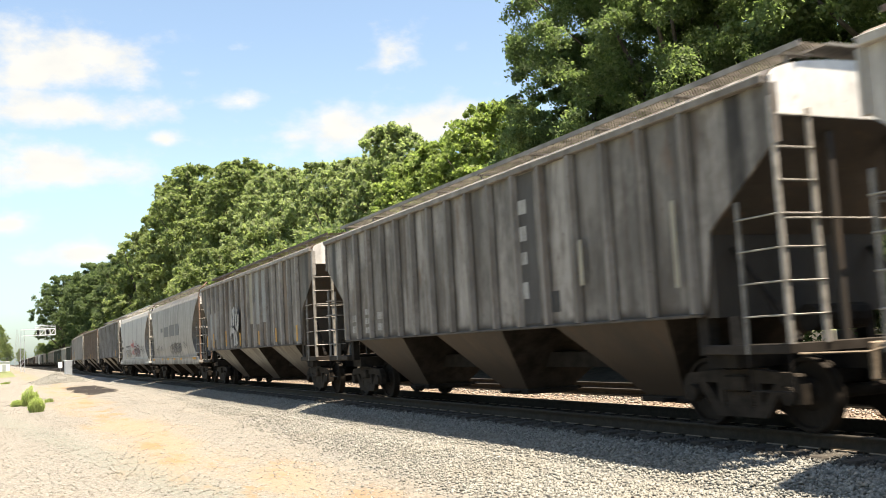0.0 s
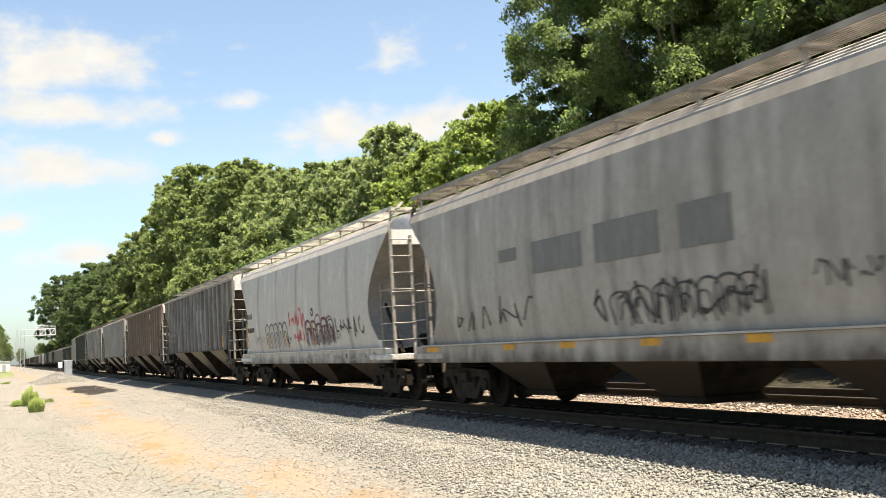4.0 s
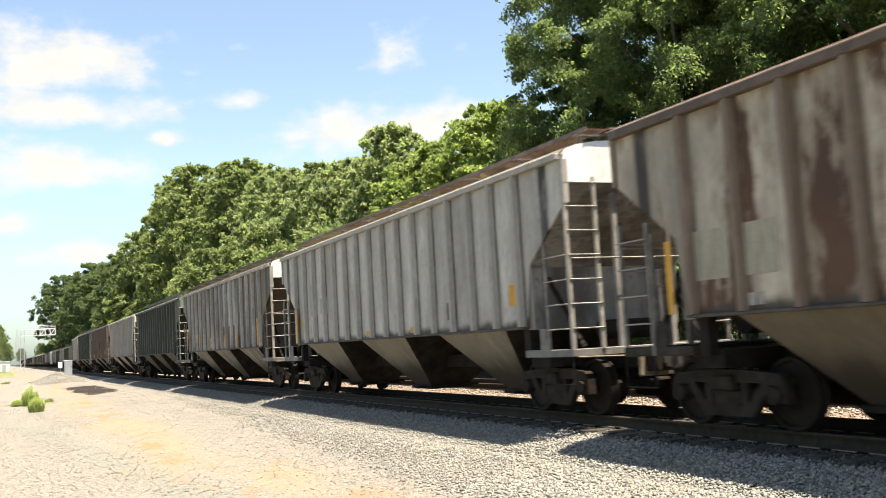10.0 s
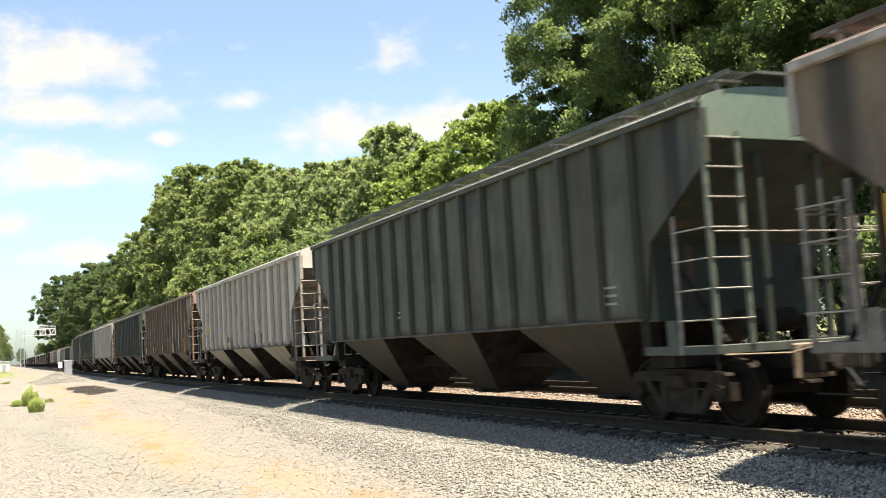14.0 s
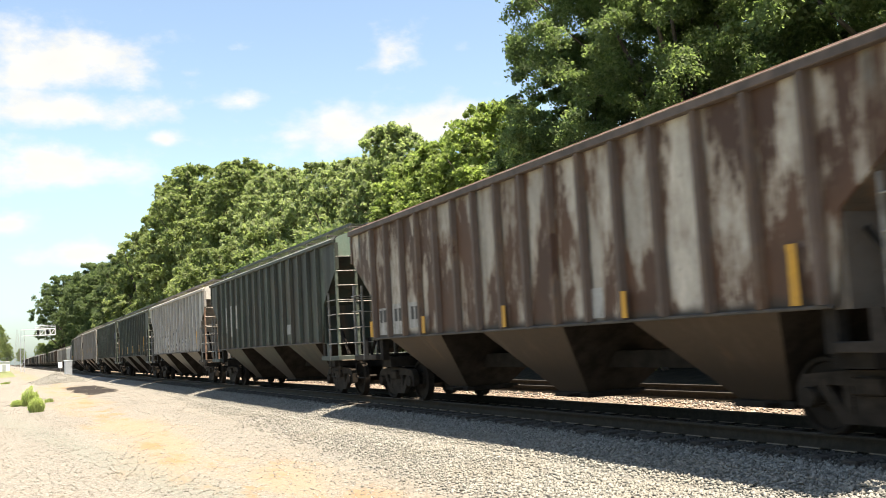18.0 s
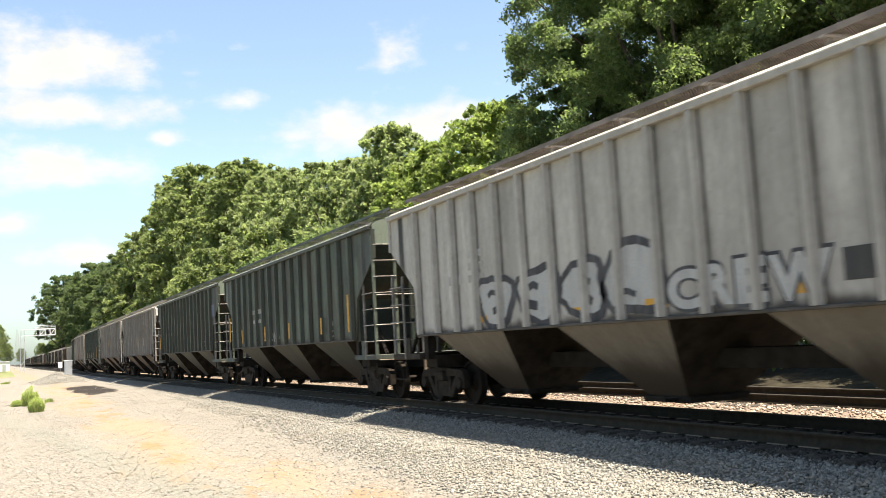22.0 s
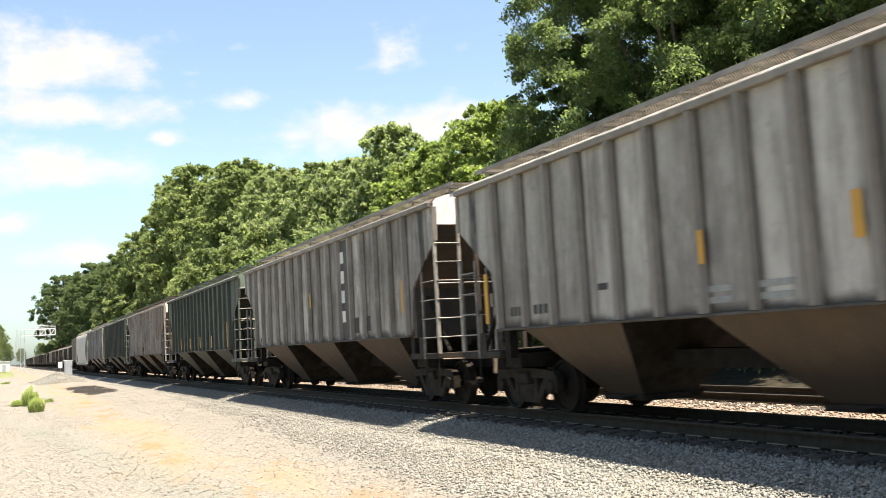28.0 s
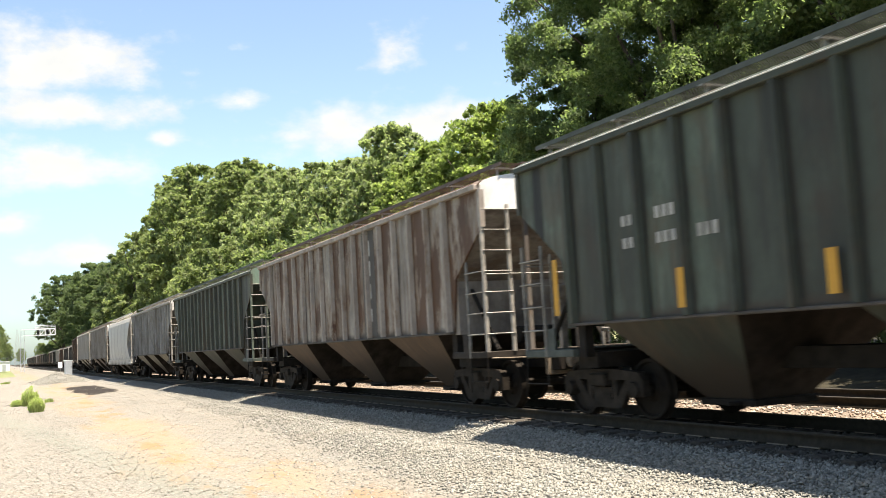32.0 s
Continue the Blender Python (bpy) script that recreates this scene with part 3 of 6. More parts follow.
# ---- trees ----
def leaves(rng, clumps, per, size, up=0.35, tall=0.8, loose=1.0):
    """Leaf blades as bent rhombs; every clump is a spray of smaller tufts."""
    tufts, n_c = 7, len(clumps)
    centre, big = np.array([p for p, r in clumps]), np.array([r for p, r in clumps])
    td = rng.normal(size=(n_c, tufts, 3))
    td[:, :, 2] += up
    td /= np.linalg.norm(td, axis=2)[:, :, None]
    tc = centre[:, None] + td * (big[:, None] * rng.uniform(0.2, 0.85, (n_c, tufts)))[:, :, None] * np.array([1, 1, tall])
    tr = big[:, None] * loose * rng.uniform(0.42, 0.80, (n_c, tufts))
    row, pick = np.repeat(np.arange(n_c), per), rng.integers(0, tufts, n_c * per)
    c, r = tc[row, pick], tr[row, pick]
    n = len(r)
    d = rng.normal(size=(n, 3))
    d[:, 2] += up
    d /= np.linalg.norm(d, axis=1)[:, None]
    pos = c + d * (r * rng.random(n) ** 0.45)[:, None] * np.array([1, 1, 0.8 * tall + 0.1])
    nrm = d * 0.25 + rng.normal(size=(n, 3)) * 0.6 + np.array([0, 0, 0.3])
    nrm /= np.linalg.norm(nrm, axis=1)[:, None]
    t = np.cross(nrm, rng.normal(size=(n, 3)))
    t /= np.linalg.norm(t, axis=1)[:, None] + 1e-9
    b = np.cross(nrm, t)
    s = size * rng.uniform(0.6, 1.35, n)[:, None]
    v = np.stack([pos - t * s, pos + b * s * 0.55 - nrm * s * 0.15, pos + t * s, pos - b * s * 0.55 - nrm * s * 0.15], 1).reshape(-1, 3)
    f = np.arange(n * 4).reshape(-1, 4)
    return v, f


def tree_meshes(seed, height, radius, base, n_clump, per, leaf_size, mat, clump=0.26, lean=(0, 0), tall=0.8, point=0.42, loose=1.1):
    """Trunk with limbs, and a crown of leaf clumps with an uneven outline."""
    rng = np.random.default_rng(seed)
    mid, half = (height + base) / 2, (height - base) / 2
    clumps = []
    while len(clumps) < n_clump:
        d = rng.normal(size=3)
        d /= np.linalg.norm(d)
        k = rng.random() ** 0.40
        wob = 0.9 + 0.2 * noise.noise(Vector(d * 1.7) + Vector((seed * 1.9, 0, 0)))
        p = np.array([d[0] * radius * k * wob, d[1] * radius * k * wob, mid + d[2] * half * k * wob])
        taper = 1.0 - point * max(0.0, (p[2] - mid) / half)
        p[:2] *= taper
        r = radius * clump * rng.uniform(0.45, 1.35)
        clumps.append((p, r))
    # no clump stands apart from the rest
    at = np.array([p for p, r in clumps])
    gap = np.sort(np.linalg.norm(at[:, None] - at[None], axis=2), axis=1)[:, 4]
    clumps = [q for q, g in zip(clumps, gap) if g < 1.3 * np.median(gap)]
    hi = np.percentile([p[2] + 0.75 * r for p, r in clumps], 96)
    wide = np.percentile([math.hypot(p[0], p[1]) + 0.8 * r for p, r in clumps], 93)
    for p, r in clumps:
        p[2] = min(base + (p[2] - base) * (height - base) / (hi - base), height - 0.5 * r)
        p[:2] *= radius / wide
        far = math.hypot(p[0], p[1]) / radius
        if far > 1.0:
            p[:2] *= 1.0 / far
    v, f = leaves(rng, clumps, per, leaf_size, 0.35, tall, loose)
    crown = mesh_of("crown", v, f, mat)
    wood = Solid()
    top = Vector((lean[0], lean[1], base + (height - base) * 0.55))
    bend = Vector((0.25 * rng.normal(), 0.25 * rng.normal(), base * 0.6))
    r0 = 0.028 * height
    wood.tube((0, 0, -0.6), bend, r0, r0 * 0.8, 8)
    wood.tube(bend, top, r0 * 0.8, r0 * 0.3, 8)
    for p, r in clumps[:: max(1, len(clumps) // 26)]:
        k = rng.uniform(0.2, 0.9)
        s = bend.lerp(top, k)
        q = Vector(p)
        m = s.lerp(q, 0.5) + Vector((0, 0, 0.08 * (q - s).length))
        wood.tube(s, m, r0 * 0.32 * (1.1 - k), r0 * 0.2 * (1.1 - k), 5, False)
        wood.tube(m, q, r0 * 0.2 * (1.1 - k), r0 * 0.05, 5, False)
    return wood.mesh("trunk", M["bark"], True), crown


def plant_tree(x, y, meshes, label, group="", turn=0.0, scale=1.0, name="tree", category="tree"):
    ob = thing(name, label, category, group, Matrix.Translation((x, y, ground_height(x, y))) @ pose(0, 0, 0, 0, 0, turn) @ Matrix.Scale(scale, 4))
    part("trunk", meshes[0], ob)
    part("crown", meshes[1], ob)
    return ob


def build_trees():
    # tall dark trees behind the line, filling the upper part of the view
    plant_tree(26.1, 31.0, tree_meshes(1, 22.0, 7.6, 2.0, 1800, 320, 0.072, M["leaf_dark"], 0.080, loose=1.25), "tall dark green oak with a dense rounded crown", "trackside trees")
    plant_tree(24.6, 36.5, tree_meshes(12, 14.5, 4.6, 1.5, 800, 190, 0.09, M["leaf_dark"], 0.095), "lower dark green oak leaning out towards the line", "trackside trees")
    plant_tree(28.6, 21.0, tree_meshes(2, 22.0, 7.6, 2.8, 1000, 210, 0.10, M["leaf_dark"], 0.085), "tall dark green oak with a broad crown", "trackside trees")
    plant_tree(36.0, 33.0, tree_meshes(3, 23.0, 7.5, 3.5, 80, 600, 0.15, M["leaf_dark"], 0.25), "tall dark oak standing behind its neighbours", "trackside trees")
    plant_tree(37.0, 14.0, tree_meshes(4, 20.0, 8.0, 3.0, 100, 420, 0.19, M["leaf_dark"], 0.27), "broad dark oak behind the tracks", "trackside trees")
    wal = tree_meshes(5, 14.0, 4.4, 2.5, 750, 100, 0.125, M["leaf_light"], 0.09, tall=0.7)
    ash = tree_meshes(6, 16.6, 4.0, 2.5, 620, 90, 0.135, M["leaf_silver"], 0.085, tall=1.2, point=0.8)
    ash2 = tree_meshes(7, 18.0, 4.8, 2.5, 680, 90, 0.15, M["leaf_silver"], 0.08, tall=1.15, point=0.75)
    mid = tree_meshes(8, 21.5, 6.2, 2.5, 800, 85, 0.185, M["leaf_mid"], 0.085)
    far = tree_meshes(9, 24.5, 7.4, 2.0, 700, 80, 0.25, M["leaf_mid"], 0.095)
    slim = tree_meshes(11, 25.0, 4.6, 2.0, 480, 85, 0.23, M["leaf_mid"], 0.11)
    far_d = tree_meshes(10, 24.0, 8.0, 2.0, 750, 130, 0.19, M["leaf_far"], 0.095)
    for x, y, me, label, s in (
            (24.6, 45.0, wal, "bright green walnut tree with layered leaves", 0.97), (24.9, 50.5, wal, "bright green walnut tree with layered leaves", 0.93),
            (24.6, 55.5, wal, "bright green walnut tree with layered leaves", 0.93), (24.8, 61.0, ash, "slender silvery green tree with a pointed top", 0.97),
            (26.0, 66.0, ash, "slender silvery green tree with a pointed top", 0.93), (25.0, 71.5, ash, "slender silvery green tree with a pointed top", 0.95),
            (25.4, 80.0, ash2, "silvery green tree with an airy crown", 0.95), (25.3, 88.0, ash2, "silvery green tree with an airy crown", 1.0),
            (25.0, 95.0, ash2, "silvery green tree with an airy crown", 1.06), (25.0, 105.0, mid, "full green tree with a rounded crown", 1.03),
            (25.5, 116.0, mid, "full green tree with a rounded crown", 1.10), (24.0, 128.0, mid, "full green tree with a rounded crown", 1.19),
            (25.0, 141.0, far, "full green tree with a rounded crown", 1.05), (23.6, 150.0, slim, "tall green tree at the edge of the wood", 1.1),
            (22.0, 165.0, far, "full green tree with a rounded crown", 0.9), (21.0, 182.0, far_d, "dark green tree beside the line", 0.85),
            (23.0, 205.0, far_d, "dark green tree beside the line", 0.87), (22.0, 230.0, far_d, "dark green tree beside the line", 0.95),
            (22.0, 258.0, far_d, "dark green tree beside the line", 1.07), (21.5, 285.0, far_d, "dark green tree beside the line", 1.0),
            (16.8, 312.0, far_d, "dark green tree overhanging the far line", 1.15), (25.0, 345.0, far, "far green tree beside the line", 1.0),
            (34.0, 60.0, mid, "green tree behind the front row", 0.75), (34.0, 85.0, mid, "green tree behind the front row", 0.85),
            (34.0, 120.0, far, "green tree behind the front row", 0.95), (36.0, 170.0, far, "green tree behind the front row", 0.95)):
        plant_tree(x, y, me, label, "trackside trees", (x * 37 + y * 53) % 360, s)
    # lower growth along the far side of the line
    b1 = tree_meshes(21, 8.0, 3.6, 0.3, 320, 100, 0.125, M["leaf_light"], 0.12)
    b2 = tree_meshes(22, 9.5, 3.8, 0.3, 340, 100, 0.135, M["leaf_mid"], 0.12)
    b3 = tree_meshes(23, 7.0, 3.8, 0.2, 80, 500, 0.11, M["leaf_dark"], 0.3)
    rng = random.Random(8)
    y = 2.0
    while y < 300:
        me, lab = rng.choice(((b1, "bright green sapling thicket beside the far track"), (b2, "green sapling beside the far track"), (b3, "dark green bush beside the far track")))
        if y < 58:
            me, lab = b3, "dark green bush beside the far track"
        s = rng.uniform(0.75, 1.0) if y < 60 else rng.uniform(0.9, 1.35)
        plant_tree(20.6 + rng.uniform(-0.4, 2.2) + (1.5 if y < 45 else 0), y, me, lab, "trackside thicket", rng.uniform(0, 360), s, "sapling", "sapling")
        y += rng.uniform(3.5, 5.5) if y < 100 else rng.uniform(6, 10)
    # far side of the yard and the distance
    for x, y, me, s in ((-1.9, 290.0, mid, 0.60), (-3.5, 284.0, mid, 0.55), (-7.0, 310.0, mid, 0.7), (-5.0, 360.0, far, 0.6), (-14.0, 330.0, mid, 0.75),
                        (26.0, 420.0, far, 0.6), (33.0, 470.0, far, 0.6), (25.0, 520.0, mid, 0.62), (36.0, 560.0, far, 0.62), (28.0, 640.0, far, 0.6), (3.0, 800.0, far, 0.7),
                        (-14.0, 760.0, far, 0.7), (14.0, 900.0, far, 0.6), (28.0, 840.0, far, 0.7)):
        plant_tree(x, y, me, "green tree far down the line", "distant trees", (x * 31 + y * 17) % 360, s)


build_trees()


# ---- trackside equipment ----
def weed(x, y, h, r, n, seed):
    rng = np.random.default_rng(seed)
    a = rng.uniform(0, 6.28, n)
    rr = r * np.sqrt(rng.random(n))
    bx, by = rr * np.cos(a), rr * np.sin(a)
    hh = h * rng.uniform(0.4, 1.0, n) * (1 - 0.5 * rr / r)
    out = rng.uniform(0.1, 0.45, n) * hh
    tx, ty = bx + out * np.cos(a), by + out * np.sin(a)
    w = 0.005 + 0.008 * rng.random(n)
    px, py = -np.sin(a + rng.normal(0, 1, n)) * w, np.cos(a + rng.normal(0, 1, n)) * w
    z0 = np.full(n, -0.03)
    mx, my, mz = bx + (tx - bx) * 0.35, by + (ty - by) * 0.35, hh * 0.6
    v = np.stack([np.stack([bx - px, by - py, z0], 1), np.stack([bx + px, by + py, z0], 1), np.stack([mx + px * 1.6, my + py * 1.6, mz], 1),
                  np.stack([tx, ty, hh], 1), np.stack([mx - px * 1.6, my - py * 1.6, mz], 1)], 1).reshape(-1, 3)
    f = np.arange(n * 5).reshape(-1, 5)
    return thing("weed", "green weed clump growing in the gravel", "weed", "weeds in the yard", pose(x, y, ground_height(x, y)), mesh_of("weed", v, f, M["grass"]), kind="stuff")


def bush(x, y, h, r, seed):
    """Leafy weed: short stems hidden under small bright leaves."""
    rng = np.random.default_rng(seed)
    clumps = []
    for i in range(70):
        a, q = rng.uniform(0, 6.28), r * math.sqrt(rng.random())
        clumps.append((np.array([q * math.cos(a), q * math.sin(a), h * (0.15 + 0.7 * rng.random()) * (1 - 0.45 * q / r)]), 0.34 * r))
    v, f = leaves(rng, clumps, 150, 0.015, 0.6, 1.3)
    ob = weed(x, y, h * 0.8, r * 0.95, 420, seed)
    ob["label"] = "bright green leafy weed growing in the gravel"
    part("leaf", mesh_of("leaf", v, f, M["grass"]), ob)


bush(1.22, 43.0, 0.80, 0.28, 1)
bush(1.15, 50.0, 1.15, 0.34, 2)
bush(0.60, 51.0, 0.34, 0.26, 3)
rngw = random.Random(5)
for k in range(2):
    weed(rngw.uniform(-1.5, 1.2), rngw.uniform(75, 125), rngw.uniform(0.15, 0.35), rngw.uniform(0.2, 0.5), 260, 20 + k)
weed(2.05, 52.0, 0.3, 0.2, 120, 6)
stones("heap_stones", "grey ballast dumped in a low heap", 7000, M["stone"], (2.4, 7.2), (93.0, 113.0), (0.03, 0.06), 14)


def build_equipment():
    gz = ground_height(6.75, 118)
    c = thing("signal_cabinet", "silver grey trackside relay cabinet on a concrete base", "cabinet", at=pose(6.75, 118, gz, 0, 0, 8))
    part("base", (Solid().box(-0.5, 0.5, -0.4, 0.4, -0.2, 0.25, 0.02), M["ballast"]), c)
    part("body", (Solid().box(-0.38, 0.38, -0.32, 0.32, 0.25, 1.95, 0.03), M["cabinet"]), c)
    part("roof", (Solid().box(-0.47, 0.47, -0.37, 0.37, 1.95, 2.05, 0.02), M["cabinet"]), c)
    part("door", (Solid().box(-0.36, 0.36, -0.345, -0.322, 0.35, 1.88, 0.008), M["cabinet"]), c)
    part("handle", (Solid().box(0.24, 0.28, -0.38, -0.345, 1.2, 1.4), M["rail"]), c)
    p = thing("marker_post", "thin post carrying a small white box", "post", at=pose(5.9, 118, ground_height(5.9, 118)))
    part("pole", (Solid().tube((0, 0, -0.3), (0, 0, 1.9), 0.035), M["galv"]), p)
    part("box", (Solid().box(-0.22, 0.22, -0.12, 0.12, 1.25, 1.9, 0.02), M["shed"]), p)
    s = thing("signal_shed", "white metal signal equipment shed by the yard", "shed", at=pose(0.3, 330, ground_height(0.3, 330)))
    part("wall", (Solid().box(-1.6, 1.6, -1.4, 1.4, -0.2, 2.9, 0.02), M["shed"]), s)
    part("roof", (Solid().box(-1.75, 1.75, -1.55, 1.55, 2.9, 3.05, 0.03), M["shed"]), s)
    part("door", (Solid().box(-0.5, 0.5, -1.46, -1.402, 0.1, 2.2), M["cabinet"]), s)
    # cantilever signal bridge
    g = thing("signal_bridge", "white lattice cantilever signal bridge over both tracks", "signal bridge", at=pose(0, 230, -0.75))
    mast = Solid()
    for x in (3.5, 4.3):
        for y in (-0.25, 0.25):
            mast.box(x - 0.04, x + 0.04, y - 0.04, y + 0.04, -0.8, 9.6)
    for k in range(9):
        z = -0.6 + k * 1.13
        for y in (-0.25, 0.25):
            mast.tube((3.5, y, z), (4.3, y, z + 1.13), 0.03, None, 4)
            mast.tube((3.5, y, z + 1.13), (4.3, y, z + 1.13), 0.03, None, 4)
    part("mast", (mast, M["cabinet"]), g)
    arm = Solid()
    for y in (-0.5, 0.5):
        for z in (8.2, 9.55):
            arm.box(6.5, 10.6, y - 0.09, y + 0.09, z - 0.1, z + 0.1)
            arm.box(3.6, 6.5, y - 0.04, y + 0.04, z - 0.04, z + 0.04)
        for k in range(4):
            x = 6.5 + k * 1.025
            arm.tube((x, y, 8.2), (x + 1.025, y, 9.55), 0.07, None, 4)
            arm.box(x + 0.95, x + 1.07, y - 0.06, y + 0.06, 8.2, 9.55)
    part("arm", (arm, M["signal"]), g)
    rail = Solid()
    for z in (9.95, 10.3):
        rail.tube((6.5, -0.6, z), (10.6, -0.6, z), 0.05, None, 4)
    for k in range(6):
        rail.tube((6.5 + k * 0.82, -0.6, 9.5), (6.5 + k * 0.82, -0.6, 10.3), 0.04, None, 4)
    part("railing", (rail, M["signal"]), g)
    for x in (7.1, 9.0):
        h = part("signal_head", (Solid().box(x - 0.24, x + 0.24, -0.80, -0.62, 8.35, 9.35, 0.05), M["lens"]), g)
        for z in (8.55, 8.87, 9.19):
            part("visor", (Solid().tube((x, -0.8, z), (x, -1.05, z), 0.12, 0.12, 10), M["lens"]), h)
    t = thing("lattice_tower", "pale lattice tower far down the line", "tower", at=pose(6.5, 520, -0.7))
    tw = Solid()
    for sx in (-1, 1):
        for sy in (-1, 1):
            tw.tube((sx * 1.6, sy * 1.6, -0.5), (sx * 0.3, sy * 0.3, 19), 0.07, 0.04, 4)
    for k in range(10):
        a, b = 1.6 - 0.13 * k, 1.6 - 0.13 * (k + 1)
        for sy in (-1, 1):
            tw.tube((-a, sy * a, k * 1.9), (b, sy * b, k * 1.9 + 1.9), 0.05, None, 4)
            tw.tube((a, sy * a, k * 1.9), (-b, sy * b, k * 1.9 + 1.9), 0.05, None, 4)
    part("frame", (tw, M["galv"]), t)


build_equipment()


# ---- freight cars ----
# Car space: x across (the yard side is -x), y along the train (front at -y), z = 0 on the railhead.
FRONT, REAR = -8.35, 8.35
TRUCK_AT = 6.95
BAYS = (-4.7, 0.0, 4.7)


def lathe(s, profile, x0, sign, n=26):
    """Wheel turned round the x axis. profile: (x, radius)."""
    k = len(profile)
    v = [(x0 + sign * px, r * math.cos(2 * math.pi * i / n), r * math.sin(2 * math.pi * i / n)) for i in range(n) for px, r in profile]
    f = [(i * k + j, i * k + j + 1, ((i + 1) % n) * k + j + 1, ((i + 1) % n) * k + j) for i in range(n) for j in range(k - 1)]
    s.add(v, f)


def wheelset_mesh():
    s = Solid()
    for sg in (-1, 1):
        lathe(s, [(-0.04, 0.09), (-0.04, 0.13), (0.0, 0.19), (0.005, 0.37), (-0.03, 0.40), (-0.03, 0.482), (-0.005, 0.478), (0.005, 0.457),
                  (0.105, 0.452), (0.105, 0.405), (0.06, 0.385), (0.045, 0.20), (0.10, 0.13), (0.10, 0.09)], sg * 0.712, sg)
    s.tube((-1.02, 0, 0), (1.02, 0, 0), 0.085, None, 10)
    return s.mesh("wheelset", M["wheel"])


def truck_meshes():
    frames = []
    for sg in (-1, 1):
        s = Solid()
        a, b = sorted((sg * 0.94, sg * 1.08))
        s.prism([(-1.08, 0.60), (-0.98, 0.72), (-0.3, 0.77), (0.3, 0.77), (0.98, 0.72), (1.08, 0.60), (1.08, 0.36), (0.96, 0.36), (0.93, 0.54), (0.75, 0.60), (-0.75, 0.60), (-0.93, 0.54), (-0.96, 0.36), (-1.08, 0.36)], "x", a, b)
        s.prism([(-0.80, 0.60), (-0.46, 0.17), (0.46, 0.17), (0.80, 0.60), (0.63, 0.60), (0.36, 0.29), (-0.36, 0.29), (-0.63, 0.60)], "x", a + 0.012, b - 0.012)
        for y in (-0.34, 0.34):
            s.box(a + 0.006, b - 0.006, y - 0.06, y + 0.06, 0.27, 0.62)
        frames.append(s.mesh("side_frame", M["truck"]))
    bol = Solid().box(-1.16, 1.16, -0.2, 0.2, 0.50, 0.70, 0.02).box(-0.25, 0.25, -0.3, 0.3, 0.66, 0.80)
    spr = []
    for sg in (-1, 1):
        o = []
        for k in range(6):
            o += [(0.29 + k * 0.036, 0.235), (0.29 + k * 0.036 + 0.018, 0.265)]
        out = [(q, z) for z, q in o] + [(-q, z) for z, q in reversed(o)]
        s = Solid().prism(out, "x", min(sg * 0.93, sg * 1.07), max(sg * 0.93, sg * 1.07))
        spr.append(s.mesh("spring", M["truck"]))
    cap = Solid().tube((-1.13, 0, 0), (-1.0, 0, 0), 0.115, 0.13, 10).mesh("bearing_cap", M["truck"])
    cap2 = Solid().tube((1.0, 0, 0), (1.13, 0, 0), 0.13, 0.115, 10).mesh("bearing_cap", M["truck"])
    beam = Solid().tube((-0.75, -0.52, 0.42), (0.75, -0.52, 0.42), 0.045, None, 6).tube((-0.75, 0.52, 0.42), (0.75, 0.52, 0.42), 0.045, None, 6)
    for sg in (-1, 1):
        for y in (-0.42, 0.42):
            beam.box(sg * 0.70 if sg > 0 else -0.80, 0.80 if sg > 0 else -0.70, y - 0.04, y + 0.04, 0.36, 0.58)
    return {"bolster": bol.mesh("truck", M["truck"]), "frames": frames, "springs": spr, "wheels": wheelset_mesh(), "caps": (cap, cap2), "brake": beam.mesh("brake_beam", M["truck"])}


TRUCK = truck_meshes()


def add_truck(car, y):
    t = part("truck", TRUCK["bolster"], car, "cast steel truck under a coat of road dirt")
    t.matrix_basis = pose(0, y, 0)
    for me in TRUCK["frames"]:
        part("side_frame", me, t)
    for me in TRUCK["springs"]:
        part("spring", me, t)
    part("brake_beam", TRUCK["brake"], t)
    for dy in (-0.89, 0.89):
        w = part("wheelset", TRUCK["wheels"], t)
        w.matrix_basis = pose(0, dy, 0.457)
        for me in TRUCK["caps"]:
            c = part("bearing_cap", me, t)
            c.matrix_basis = pose(0, dy, 0.457)


